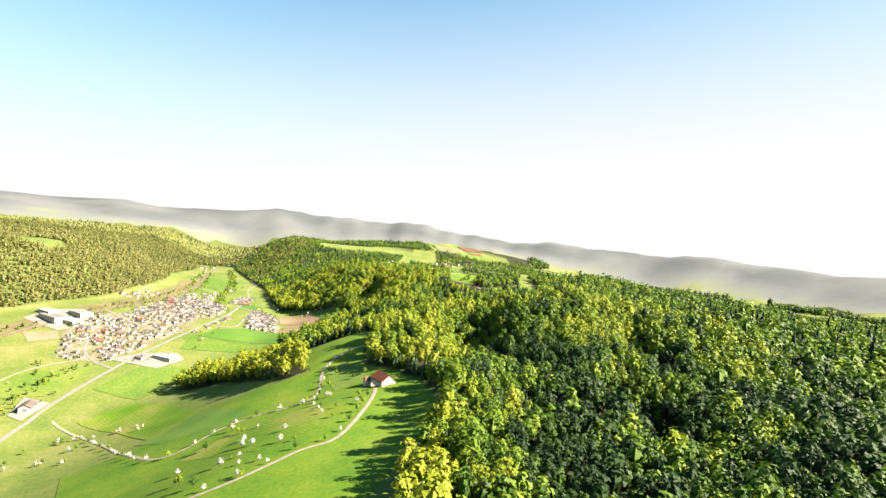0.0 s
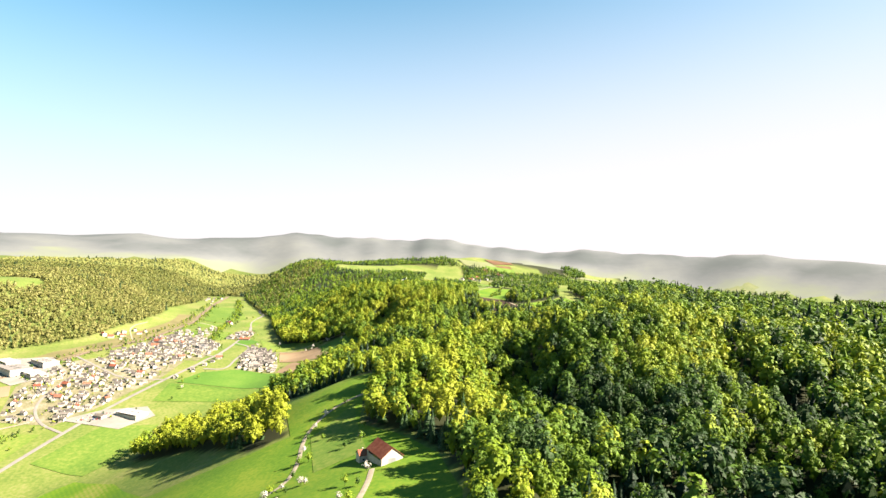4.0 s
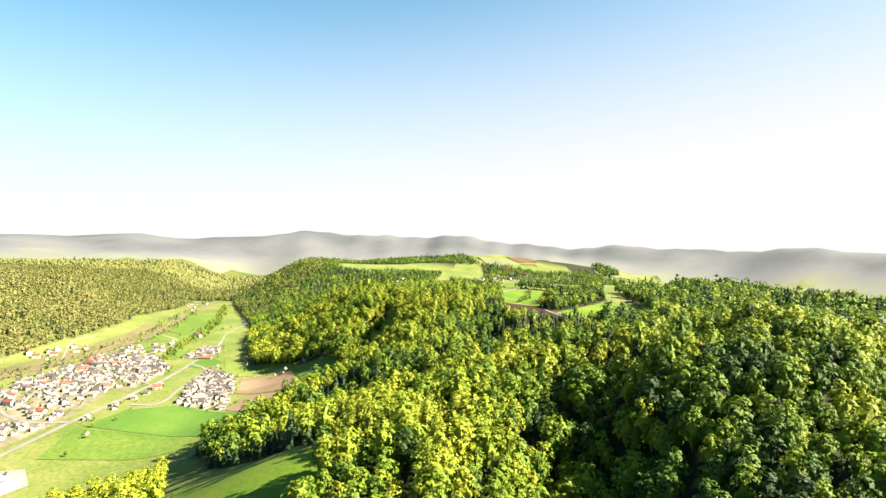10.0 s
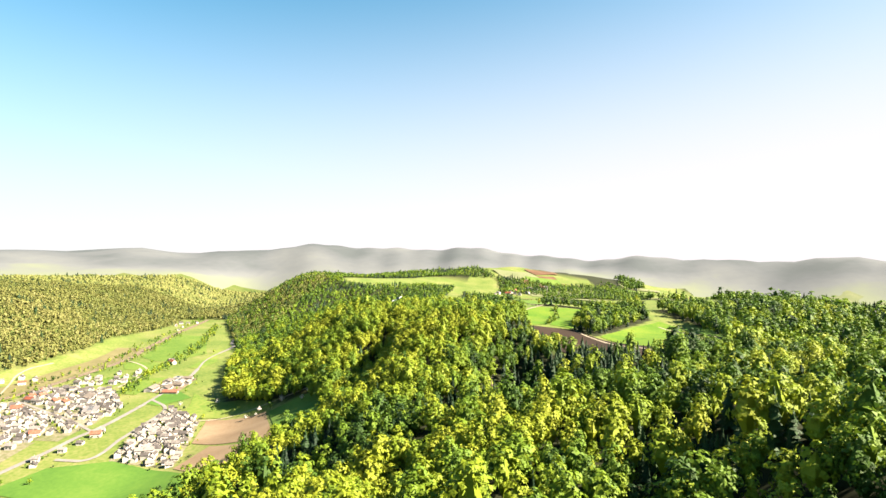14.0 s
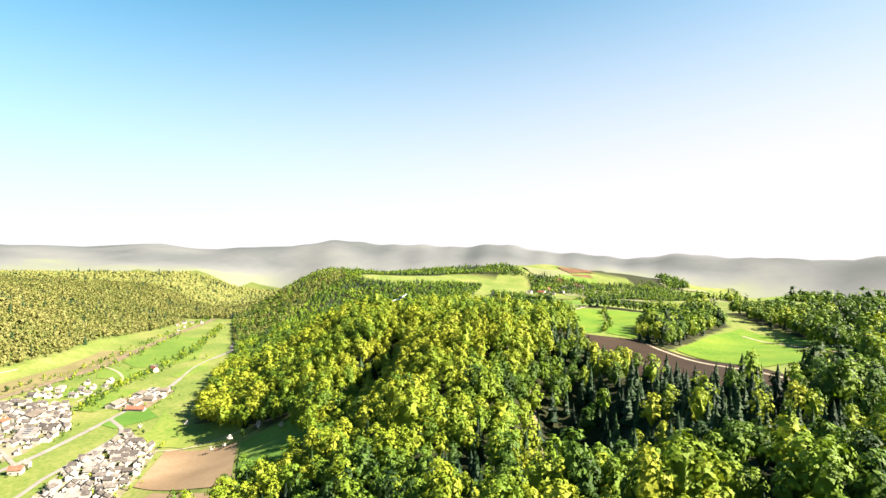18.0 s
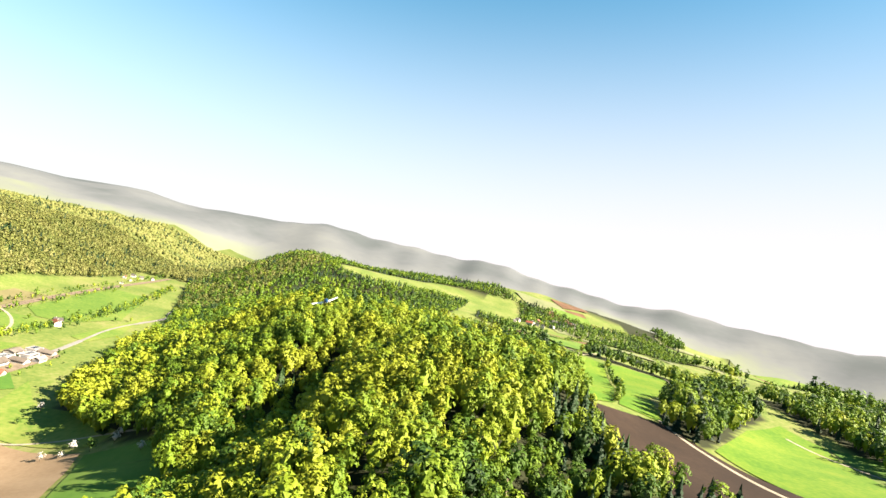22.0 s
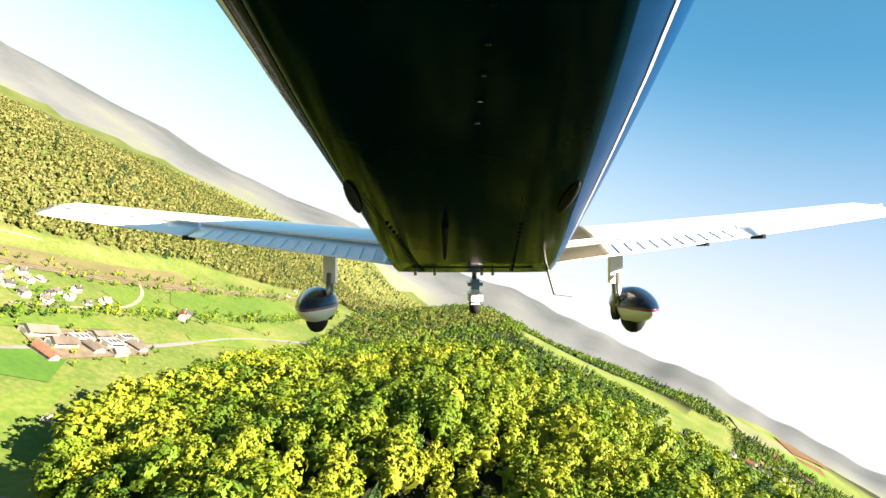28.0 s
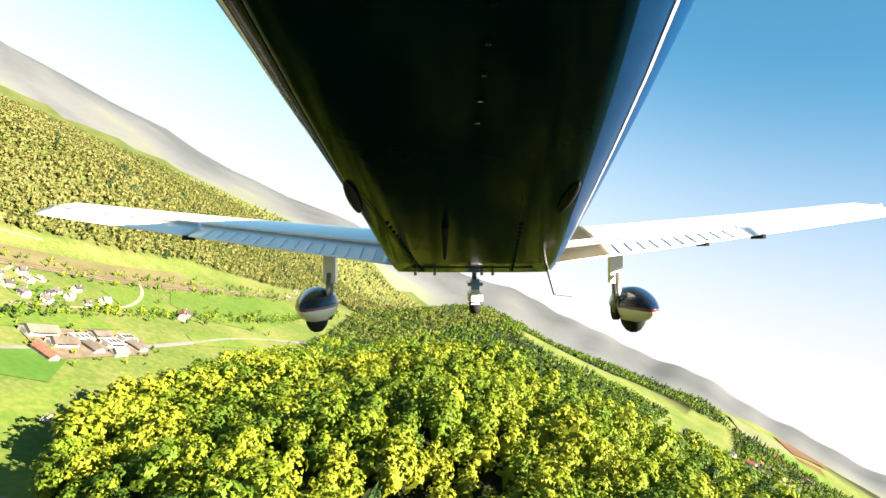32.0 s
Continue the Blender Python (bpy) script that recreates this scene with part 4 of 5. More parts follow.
# Trees along the stream, the hedges, and between the houses.
STREAM = [(-640, 860), (-650, 960), (-620, 1050)]
STREAM_NORTH = [(-575, 1540), (-605, 1600), (-622, 1680), (-640, 1760), (-660, 1860), (-700, 1980), (-760, 2120), (-850, 2350)]
HEDGE = [(56, 1518), (70, 1580), (80, 1660), (88, 1750), (93, 1836)]
for name, line, gap, label in (("stream_trees", STREAM, 6, "line of small trees along the stream"), ("stream_trees", STREAM_NORTH, 4.5, "line of pale green trees along the stream"),
                               ("hedge", HEDGE, 3, "green hedge across the meadow"), ("railway_scrub", [(x + 16, y) for x, y in RAILWAY[1:8]], 15, "low scrub along the railway"),
                               ("railway_scrub", [(x - 18, y) for x, y in RAILWAY[1:9]], 13, "low scrub along the railway"), ("hedge", [(60, 2380), (110, 2600), (170, 2850)], 3, "hedge between fields")):
    c, n = along(line, gap)
    r = np.random.default_rng(len(name) + len(c))
    p = np.concatenate([c + n * r.normal(0, 6, (len(c), 1)) for _ in range(3)])[r.uniform(size=3 * len(c)) < 0.62] if "hedge" not in name else c + n * r.uniform(-1, 1, (len(c), 1))
    m = len(p)
    grown(name, BEECH_FAR, p[:, 0], p[:, 1], 0.16 + 0.5 * r.uniform(0, 1, m) ** 2, r.uniform(0, 6, m), r.uniform(0.2, 0.75, m), M_BEECH, label, "hedge" if "hedge" in name else "trees", 3)

# ---- houses ----


def gable(w, l, h, rise):
    """The walls of a house with two gables along y."""
    bm = bmesh.new()
    ring = [(-w, -l), (w, -l), (w, l), (-w, l)]
    lo, hi = [bm.verts.new((x, y, -1.5)) for x, y in ring], [bm.verts.new((x, y, h)) for x, y in ring]
    a, b = bm.verts.new((0, -l, h + rise)), bm.verts.new((0, l, h + rise))
    bm.faces.new((lo[0], lo[1], hi[1], a, hi[0]))
    bm.faces.new((lo[1], lo[2], hi[2], hi[1]))
    bm.faces.new((lo[2], lo[3], hi[3], b, hi[2]))
    bm.faces.new((lo[3], lo[0], hi[0], hi[3]))
    bm.faces.new(lo[::-1])
    return bm


def pitched(w, l, h, rise, over=0.6, thick=0.28):
    """A pitched roof with eaves, as two thick slopes."""
    bm = bmesh.new()
    k = rise / w
    for s in (-1, 1):
        e = (s * (w + over), h - k * over)
        pts = [(e[0], e[1]), (0, h + rise), (0, h + rise + thick), (e[0], e[1] + thick)]
        for y0, y1 in ((-l - over, l + over),):
            a, b = [bm.verts.new((x, y0, z)) for x, z in pts], [bm.verts.new((x, y1, z)) for x, z in pts]
            for i in range(4):
                bm.faces.new((a[i], a[(i + 1) % 4], b[(i + 1) % 4], b[i]))
            bm.faces.new(a[::-1])
            bm.faces.new(b)
    bmesh.ops.recalc_face_normals(bm, faces=bm.faces)
    return bm


def house(w, l, h, rise, roof, label):
    """A dwelling with tiled roof, chimney, windows and a door."""
    root = tagged(new("house"), label, "house", "houses of the village")
    part("wall", gable(w, l, h, rise), M_WALL, root)
    top = part("roof", pitched(w, l, h, rise), roof, root)
    part("chimney", boxes((w * 0.25, l * 0.3, h + rise * 0.5, w * 0.25 + 0.7, l * 0.3 + 0.7, h + rise + 0.9)), M_WALL, top)
    for s in (-1, 1):
        for j in (-0.5, 0.5):
            part("window", boxes((s * w - 0.05, j * l - 0.8, 1.0, s * w + 0.05, j * l + 0.8, 2.4)), M_GLASS, root)
        part("window", boxes((-0.7, s * l - 0.05, h + 0.2, 0.7, s * l + 0.05, h + 1.4)), M_GLASS, root)
    part("door", boxes((w, -0.5, 0.0, w + 0.06, 0.5, 2.1)), M_WOOD, root)
    return root


def hall(w, l, h, roof, label, name="warehouse", slope=0.0):
    """A large low building: flat roof with a parapet, or a shallow pitched one, with strip windows and gates."""
    root = tagged(new(name), label, "industrial building")
    if slope:
        part("wall", gable(w, l, h, slope), M_WALL, root)
        part("roof", pitched(w, l, h, slope, 0.5, 0.3), roof, root)
    else:
        part("wall", boxes((-w, -l, -2, w, l, h)), M_WALL, root)
        r = part("roof", boxes((-w - 0.2, -l - 0.2, h + 0.004, w + 0.2, l + 0.2, h + 0.35)), roof, root)
        for k in range(3):
            part("skylight", boxes((-w * 0.35, (k - 1) * l * 0.55 - 0.6, h + 0.354, w * 0.35, (k - 1) * l * 0.55 + 0.6, h + 0.7)), M_GLASS, r)
    for s in (-1, 1):
        part("window_band", boxes((s * w - 0.06, -l * 0.8, h * 0.6, s * w + 0.06, l * 0.8, h * 0.6 + 1.2)), M_GLASS, root)
        part("gate", boxes((-2, s * l - 0.08, 0, 2, s * l + 0.08, min(4.0, h - 0.6))), M_STEEL, root)
    return root


def set_down(ob, x, y, turn):
    ob.matrix_world = place(x, y, turn)
    return ob


MODELS = [house(3.2, 4.0, 4.6, 2.2, M_ROOF, "white rendered house with a dark tiled roof"), house(3.6, 5.0, 4.8, 2.5, M_ROOF, "white rendered house with a brown tiled roof"),
          house(3.1, 3.8, 2.8, 2.1, M_ROOF, "low pale house with a grey-brown roof"), house(4.0, 6.2, 5.0, 3.0, M_ROOFRED, "large old house with a red tiled roof")]
taken = []
WEST = MODELS[:3] * 2 + MODELS[3:]


def settle(poly, count, turn, models, jitter, gap=17.0, big=1.0):
    """Houses inside an outline, none on another, on a road or a field's edge."""
    xs, ys = np.array(poly).T
    tries = 0
    while count and tries < 4000:
        tries += 1
        x, y = random.uniform(xs.min(), xs.max()), random.uniform(ys.min(), ys.max())
        if not inside(np.array(x), np.array(y), poly) or any((x - a) ** 2 + (y - b) ** 2 < gap ** 2 for a, b in taken):
            continue
        if np.hypot(*(road_points - (x, y)).T).min() < 8:
            continue
        taken.append((x, y))
        copy_thing(random.choice(models), place(x, y, turn + random.choice((0, 90)) + random.uniform(-jitter, jitter)) @ Matrix.Scale(random.uniform(0.54, 0.68) * big, 4))
        count -= 1


road_points = np.concatenate([along(MAIN_ROAD, 4)[0], along(RAILWAY, 4)[0]] + [along(p, 4)[0] for p, *_ in LANES])
# Works and shops.
HALLS = [(-506, 1098, 11, 22, 6, M_FLATROOF, 70, 0, "white supermarket hall with a flat pale roof"), (-548, 1086, 5, 8, 4, M_METALROOF, 70, 1.2, "low shop with a brown metal roof"), (-612, 885, 9, 16, 7, M_METALROOF, 20, 2.5, "grey-roofed depot hall beside the road"),
         (-554, 1572, 7, 13, 5, M_METALROOF, 10, 2.0, "long workshop with a brown metal roof"), (-534, 1580, 6, 11, 5, M_METALROOF, 10, 2.0, "workshop hall with a brown ridged roof"),
         (-547, 1602, 6, 9, 4, M_FLATROOF, 12, 0, "grey flat-roofed works building"), (-529, 1603, 5, 8, 4, M_METALROOF, 100, 1.6, "low works hall with a brown roof"),
         (-559, 1625, 6, 9, 4, M_METALROOF, 14, 1.2, "low works hall with a grey-brown roof"), (-540, 1626, 6, 9, 5, M_FLATROOF, 14, 0, "pale flat-roofed works building"),
         (-556, 1649, 6, 8, 4, M_FLATROOF, 14, 0, "grey flat-roofed works building"), (-538, 1648, 5, 8, 4, M_METALROOF, 104, 1.4, "small shed with a brown metal roof"),
         (-514, 1558, 4, 11, 4, M_ROOFRED, 100, 1.8, "long shed with a red roof"), (-523, 1622, 4, 7, 4, M_ROOF, 12, 1.6, "small store with a dark roof"),
         (-820, 1245, 18, 36, 9, M_FLATROOF, 60, 0, "long white works hall with a flat roof"),
         (-790, 1285, 14, 26, 8, M_FLATROOF, 60, 0, "white works hall with skylights"), (-855, 1275, 12, 24, 8, M_FLATROOF, 60, 0, "white works hall with a flat roof"),
         (-770, 1230, 12, 20, 7, M_FLATROOF, 60, 0, "pale works hall with a flat roof"), (-560, 1445, 9, 16, 7, M_FLATROOF, 30, 0, "pale school building with a flat roof"),
         (-610, 1500, 8, 14, 7, M_METALROOF, 20, 2.0, "large pale hall with a low metal roof")]
for x, y, w, l, h, roof, turn, slope, label in HALLS:
    set_down(hall(w * 0.62, l * 0.62, h * 0.55, roof, label, "warehouse", slope), x, y, turn)
    taken.extend([(x, y), (x + 10, y + 8), (x - 10, y - 8)])
# The farm on the slope.
set_down(hall(6, 8.5, 4, M_ROOFRED, "farm barn with a wide reddish tiled roof", "barn", 4.5), -55, 690, 35)
taken.append((-55, 690))
copy_thing(MODELS[3], place(-72, 700, 120) @ Matrix.Scale(0.7, 4))
copy_thing(MODELS[3], place(-640, 1770, 60) @ Matrix.Scale(0.7, 4))
copy_thing(MODELS[1], place(-652, 1785, 150) @ Matrix.Scale(0.7, 4))
copy_thing(MODELS[2], place(-470, 1728, 20) @ Matrix.Scale(0.7, 4))
settle([(-470, 1482), (-402, 1440), (-368, 1350), (-350, 1296), (-425, 1308), (-445, 1370)], 62, 25, MODELS[:3], 6, 8.5)
settle([(-600, 1060), (-680, 1060), (-745, 1180), (-745, 1300), (-700, 1330), (-560, 1330), (-555, 1250), (-575, 1120)], 76, 15, WEST, 25, 11.0)
settle([(-555, 1330), (-700, 1330), (-700, 1480), (-715, 1560), (-610, 1560), (-540, 1480), (-520, 1390)], 96, 20, WEST, 25, 9.5)
settle([(-620, 1580), (-700, 1570), (-712, 1640), (-640, 1690), (-625, 1650)], 16, 15, MODELS[:3], 12, 11.0)
settle([(-765, 1500), (-830, 1500), (-830, 1600), (-770, 1600)], 9, 40, MODELS, 20)
settle([(-880, 2200), (-950, 2260), (-1000, 2420), (-930, 2400)], 6, 40, MODELS, 20)
settle([(-80, 2900), (60, 3120), (210, 3330), (180, 3150), (0, 2880)], 18, 30, MODELS, 40, 17.0, 1.8)
settle([(-520, 1230), (-485, 1330), (-480, 1390), (-510, 1360)], 7, 20, MODELS, 10, 10.0)
for mdl in MODELS:      # the first of each kind stands in the village as well
    mdl.matrix_world = place(-590 - 22 * MODELS.index(mdl), 1345, 20) @ Matrix.Scale(0.62, 4)
# The rest of the village, too many to count: plain gabled houses in one mesh.
r = np.random.default_rng(21)
corner = np.array([(-1, -1, -0.4), (1, -1, -0.4), (1, 1, -0.4), (-1, 1, -0.4), (-1, -1, 1.35), (1, -1, 1.35), (1, 1, 1.35), (-1, 1, 1.35), (0, -1, 2.1), (0, 1, 2.1)])
eave = np.array([(-1.15, -1.12, 1.26), (-1.15, 1.12, 1.26), (0, 1.12, 2.16), (0, -1.12, 2.16), (1.15, -1.12, 1.26), (1.15, 1.12, 1.26)])
rest_v, rest_f, rest_m, spots, n = [], [], [], [], 0
for poly, count in (([(-600, 1060), (-690, 1060), (-755, 1180), (-755, 1300), (-700, 1330), (-560, 1330), (-550, 1250), (-575, 1120)], 90),
                    ([(-555, 1330), (-710, 1330), (-705, 1480), (-715, 1560), (-610, 1560), (-540, 1480), (-515, 1390)], 110), ([(-470, 1482), (-402, 1440), (-368, 1350), (-350, 1296), (-425, 1308), (-445, 1370)], 30)):
    xs, ys = np.array(poly).T
    for _ in range(4000):
        x, y = r.uniform(xs.min(), xs.max()), r.uniform(ys.min(), ys.max())
        if count and inside(np.array(x), np.array(y), poly) and min((x - a) ** 2 + (y - b) ** 2 for a, b in taken) > 55 and np.hypot(*(road_points - (x, y)).T).min() > 7:
            count -= 1
            taken.append((x, y))
            spots.append((x, y))
            a, big = math.radians(20 + r.choice([0, 90]) + r.uniform(-15, 15)), np.array([r.uniform(1.5, 2.1), r.uniform(1.9, 2.9), r.uniform(1.7, 2.4)])
            q = np.r_[corner, eave] * big
            q = np.c_[q[:, 0] * math.cos(a) - q[:, 1] * math.sin(a) + K * x, q[:, 0] * math.sin(a) + q[:, 1] * math.cos(a) + K * y, q[:, 2] + K * float(ring_z(x, y))]
            rest_v.extend(map(tuple, q))
            rest_f += [[n + i for i in f] for f in ((0, 1, 5, 8, 4), (1, 2, 6, 5), (2, 3, 7, 9, 6), (3, 0, 4, 7), (10, 13, 12, 11), (13, 14, 15, 12))]
            rest_m += [0, 0, 0, 0, 1, 1]
            n += 16
me = bpy.data.meshes.new("village_rest")
me.from_pydata(rest_v, [], rest_f)
me.materials.append(M_WALL)
me.materials.append(M_ROOF)
me.polygons.foreach_set("material_index", rest_m)
tagged(new("village_rest", me), "small white gabled houses with grey-brown roofs among gardens", "houses", kind="stuff")
# Garden trees between the houses.
r = np.random.default_rng(9)
h = np.array(taken)
g = np.repeat(h, 3, 0) + r.normal(0, 7, (3 * len(h), 2))
g = g[[np.hypot(*(h - p).T).min() > 6 and np.hypot(*(road_points - p).T).min() > 6 for p in g]]
grown("garden_trees", BEECH_FAR, g[:, 0], g[:, 1], r.uniform(0.14, 0.36, len(g)), r.uniform(0, 6, len(g)), r.uniform(0.1, 0.8, len(g)), M_BEECH, "garden trees and shrubs between the houses", "trees", 4)

# Cars on the car park of the market.
M_TYRES = mat("car_tyre", [(0.012, 0.012, 0.012), (0.03, 0.03, 0.03)], 3.0, 0.85)
CAR_PAINT = [mat(n, [c, tuple(1.2 * u for u in c)], 1.0, 0.25) for n, c in (("silver_car_paint", (0.42, 0.43, 0.44)), ("white_car_paint", (0.62, 0.62, 0.60)), ("blue_car_paint", (0.03, 0.06, 0.20)), ("red_car_paint", (0.30, 0.03, 0.03)))]


def car(paint, colour):
    """A parked car with cabin, windows and wheels."""
    root = tagged(new("car"), f"{colour} car parked at the market", "car", "parked cars")
    bm = boxes((-0.85, -2.1, 0.3, 0.85, 2.1, 0.85))
    bmesh.ops.bevel(bm, geom=bm.edges[:], offset=0.14, segments=2, affect="EDGES")
    shape = part("body", bm, paint, root)
    bm = boxes((-0.74, -1.5, 0.84, 0.74, 0.9, 1.42))
    for v in bm.verts:
        if v.co.z > 1.2:
            v.co.x *= 0.8
            v.co.y = v.co.y * 0.68 - 0.1
    part("windows", bm, M_GLASS, shape, "dark car windows")
    part("roof", boxes((-0.56, -1.05, 1.424, 0.56, 0.45, 1.46)), paint, shape)
    for x in (-0.8, 0.8):
        for y in (-1.3, 1.3):
            bm = bmesh.new()
            bmesh.ops.create_cone(bm, cap_ends=True, segments=12, radius1=0.32, radius2=0.32, depth=0.2, matrix=Matrix.Translation((x, y, 0.32)) @ Matrix.Rotation(math.pi / 2, 4, "Y"))
            part("wheel", bm, M_TYRES, root)
    return root


CARS = [car(p, c) for p, c in zip(CAR_PAINT, ("silver", "white", "blue", "red"))]
for k in range(28):
    row, col = divmod(k, 7)
    if k % 5 == 3:
        continue
    x, y = -575 + col * 5.2 + row * 2.5, 1073 + row * 7.0 + col * 1.2
    m = pose(K * x, K * y, K * float(ring_z(x, y)) + 0.5, 0, 0, 18) @ Matrix.Scale(0.64, 4)
    if k < 8 and k % 2 == 0:
        CARS[k // 2].matrix_world = m
    else:
        copy_thing(CARS[(k * 7) % 4], m)

# ---- the aeroplane, seen from under its tail ----
M_NAVY = mat("navy_paint", [(0.0003, 0.0070, 0.0130), (0.0004, 0.0095, 0.0170), (0.0006, 0.0130, 0.0215)], 1.5, 0.13, 0.0, 0.16, 4, lift=0.01)
# Navy gloss brightened to blue: the sky's reflection is painted into the colour.
M_NAVY_SKYLIT = mat("navy_with_sky_reflection", [(0.0018, 0.0198, 0.0594), (0.0027, 0.0252, 0.072), (0.0036, 0.0315, 0.09)], 1.2, 0.3, 0.0, 0.02, 10, lift=0.003)
M_WHITE = mat("white_paint", [(0.70, 0.69, 0.67), (0.78, 0.77, 0.75), (0.83, 0.82, 0.81)], 1.0, 0.3, 0.0, 0.02, 12, lift=0.003)
M_RED = mat("dark_red_stripe", [(0.10, 0.012, 0.012), (0.14, 0.02, 0.018)], 2.0, 0.3)
M_TYRE = mat("tyre_rubber", [(0.012, 0.012, 0.012), (0.025, 0.025, 0.025)], 5.0, 0.8, 0, 0.3, lift=0.004)
# Blue fairing paint, paled because its sky sheen is put into the colour.
M_SKY = mat("blue_paint_with_sheen", [(0.10, 0.22, 0.36), (0.13, 0.26, 0.41), (0.16, 0.30, 0.46)], 1.5, 0.2, 0.0, 0.02, 10, lift=0.003)
M_PANT = mat("navy_fairing_paint", [(0.003, 0.010, 0.028), (0.004, 0.014, 0.038), (0.006, 0.02, 0.05)], 1.5, 0.14, 0.0, 0.02, 10, lift=0.003)
# Dark olive that paints the shade at the starboard wing root.
M_WING_SHADE = mat("wing_shade_olive", [(0.035, 0.034, 0.022), (0.055, 0.052, 0.036), (0.075, 0.07, 0.05)], 3.0, 0.9, 0, 0.4, 20, lift=0.003)
M_GEAR = mat("bare_metal", [(0.25, 0.25, 0.24), (0.42, 0.42, 0.40)], 4.0, 0.35, 0.8, 0.1, lift=0.002)
for m in (M_NAVY, M_NAVY_SKYLIT, M_WHITE):
    m.node_tree.nodes["Principled BSDF"].inputs["Coat Weight"].default_value = 0.4 if m is M_WHITE else 0.0
    m.node_tree.nodes["Principled BSDF"].inputs["Coat Roughness"].default_value = 0.05

M_NAVY.node_tree.nodes["Principled BSDF"].inputs["Specular IOR Level"].default_value = 0.22
M_NAVY_SKYLIT.node_tree.nodes["Principled BSDF"].inputs["IOR"].default_value = 1.03
M_NAVY.node_tree.nodes["Principled BSDF"].inputs["IOR"].default_value = 1.10
M_NAVY.node_tree.nodes["Principled BSDF"].inputs["Specular Tint"].default_value = (0.16, 0.86, 0.80, 1)
plane = tagged(new("aeroplane"), "low-wing aeroplane with glossy navy belly and white wings, flying", "aeroplane")
# x to the right, y ahead, z up, about the tail; the nose points along y.
plane.matrix_world = look(*PATH[-1][1:]) @ pose(0, 0, 0, -90)
AXIS = 0.2      # the middle of the body at the wings


def mid(y):
    """The middle of the body at a place along it."""
    return -0.05 + 0.087 * (y - 1.1)


BODY = ((-1.6, 0.98, 0.22, 0.50), (-0.6, 0.80, 0.30, 0.66), (0.5, 0.575, 0.41, 0.85), (1.07, 0.462, 0.445, 0.95), (1.5, 0.373, 0.47, 1.0), (2.0, 0.270, 0.49, 1.05),
        (2.6, 0.15, 0.51, 1.1), (3.2, 0.03, 0.53, 1.15), (3.8, -0.09, 0.545, 1.15), (4.2, -0.17, 0.55, 1.15), (4.5, -0.10, 0.53, 1.05), (5.3, 0.08, 0.45, 0.8), (5.7, 0.22, 0.32, 0.5))
LEAN_OUT = 0.36      # the body hangs a little rolled above the tail


# The section of the body: places across, in parts of its half width (starboard and port at the tail, then at the wings), and up, in parts of its height.
SECTION = ((0, 0, 0, 0, 0), (0.55, 0.50, 0.6, 0.6, 0.0), (0.88, 0.70, 0.98, 0.99, 0.004), (0.94, 0.76, 1.02, 1.04, 0.02), (1.03, 0.87, 1.04, 1.05, 0.045), (1.11, 1.00, 1.06, 1.06, 0.086),
           (1.18, 1.17, 1.10, 1.08, 0.15), (1.22, 1.27, 1.14, 1.10, 0.25), (1.22, 1.28, 1.15, 1.10, 0.38), (1.14, 1.08, 1.1, 1.06, 0.60), (0.95, 0.92, 0.95, 0.92, 0.82), (0.6, 0.6, 0.6, 0.6, 0.95), (0.0, 0.0, 0.0, 0.0, 1.0))


def skin(station, q, side, proud=0.0):
    """A point of the body's skin at a station and a place of the section."""
    y, z, w, h = station
    f = min(1.0, max(0.0, (y - 1.07) / 3.1))
    u = q[2 if side > 0 else 3] * f + q[0 if side > 0 else 1] * (1 - f)
    return (mid(y) + side * (u * w + proud) + LEAN_OUT * q[4] * h, y, z + q[4] * h)


def shell(bm, lo, hi):
    """Part of the body's skin between two places of its section: 0 the keel, 12 the ridge."""
    for side in (1, -1):
        vs = [[bm.verts.new(skin(st, q, side)) for q in SECTION[lo:hi + 1]] for st in BODY]
        for a, b in zip(vs, vs[1:]):
            for k in range(len(a) - 1):
                f = (a[k], a[k + 1], b[k + 1], b[k])
                bm.faces.new(f if side > 0 else f[::-1])
    bmesh.ops.remove_doubles(bm, verts=bm.verts, dist=0.0005)
    bmesh.ops.recalc_face_normals(bm, faces=bm.faces)
    for f in bm.faces:
        f.smooth = True
    return bm


def tube(points, radius, sides=8):
    bm = bmesh.new()
    rings = []
    for k, p in enumerate(points):
        d = Vector(points[min(k + 1, len(points) - 1)]) - Vector(points[max(k - 1, 0)])
        q = d.to_track_quat("Z", "Y")
        rad = radius[k] if isinstance(radius, (list, tuple)) else radius
        rings.append([bm.verts.new(Vector(p) + q @ Vector((rad * math.cos(a * 2 * math.pi / sides), rad * math.sin(a * 2 * math.pi / sides), 0))) for a in range(sides)])
    for a, b in zip(rings, rings[1:]):
        for k in range(sides):
            bm.faces.new((a[k], a[(k + 1) % sides], b[(k + 1) % sides], b[k])).smooth = True
    bm.faces.new(rings[0][::-1])
    bm.faces.new(rings[-1])
    return bm


body = part("fuselage", shell(bmesh.new(), 0, 3), M_NAVY, plane, "glossy navy belly with rows of rivets")
part("upper_body", shell(bmesh.new(), 3, 12), M_NAVY_SKYLIT, plane, "navy upper body, blue from a painted sky reflection")
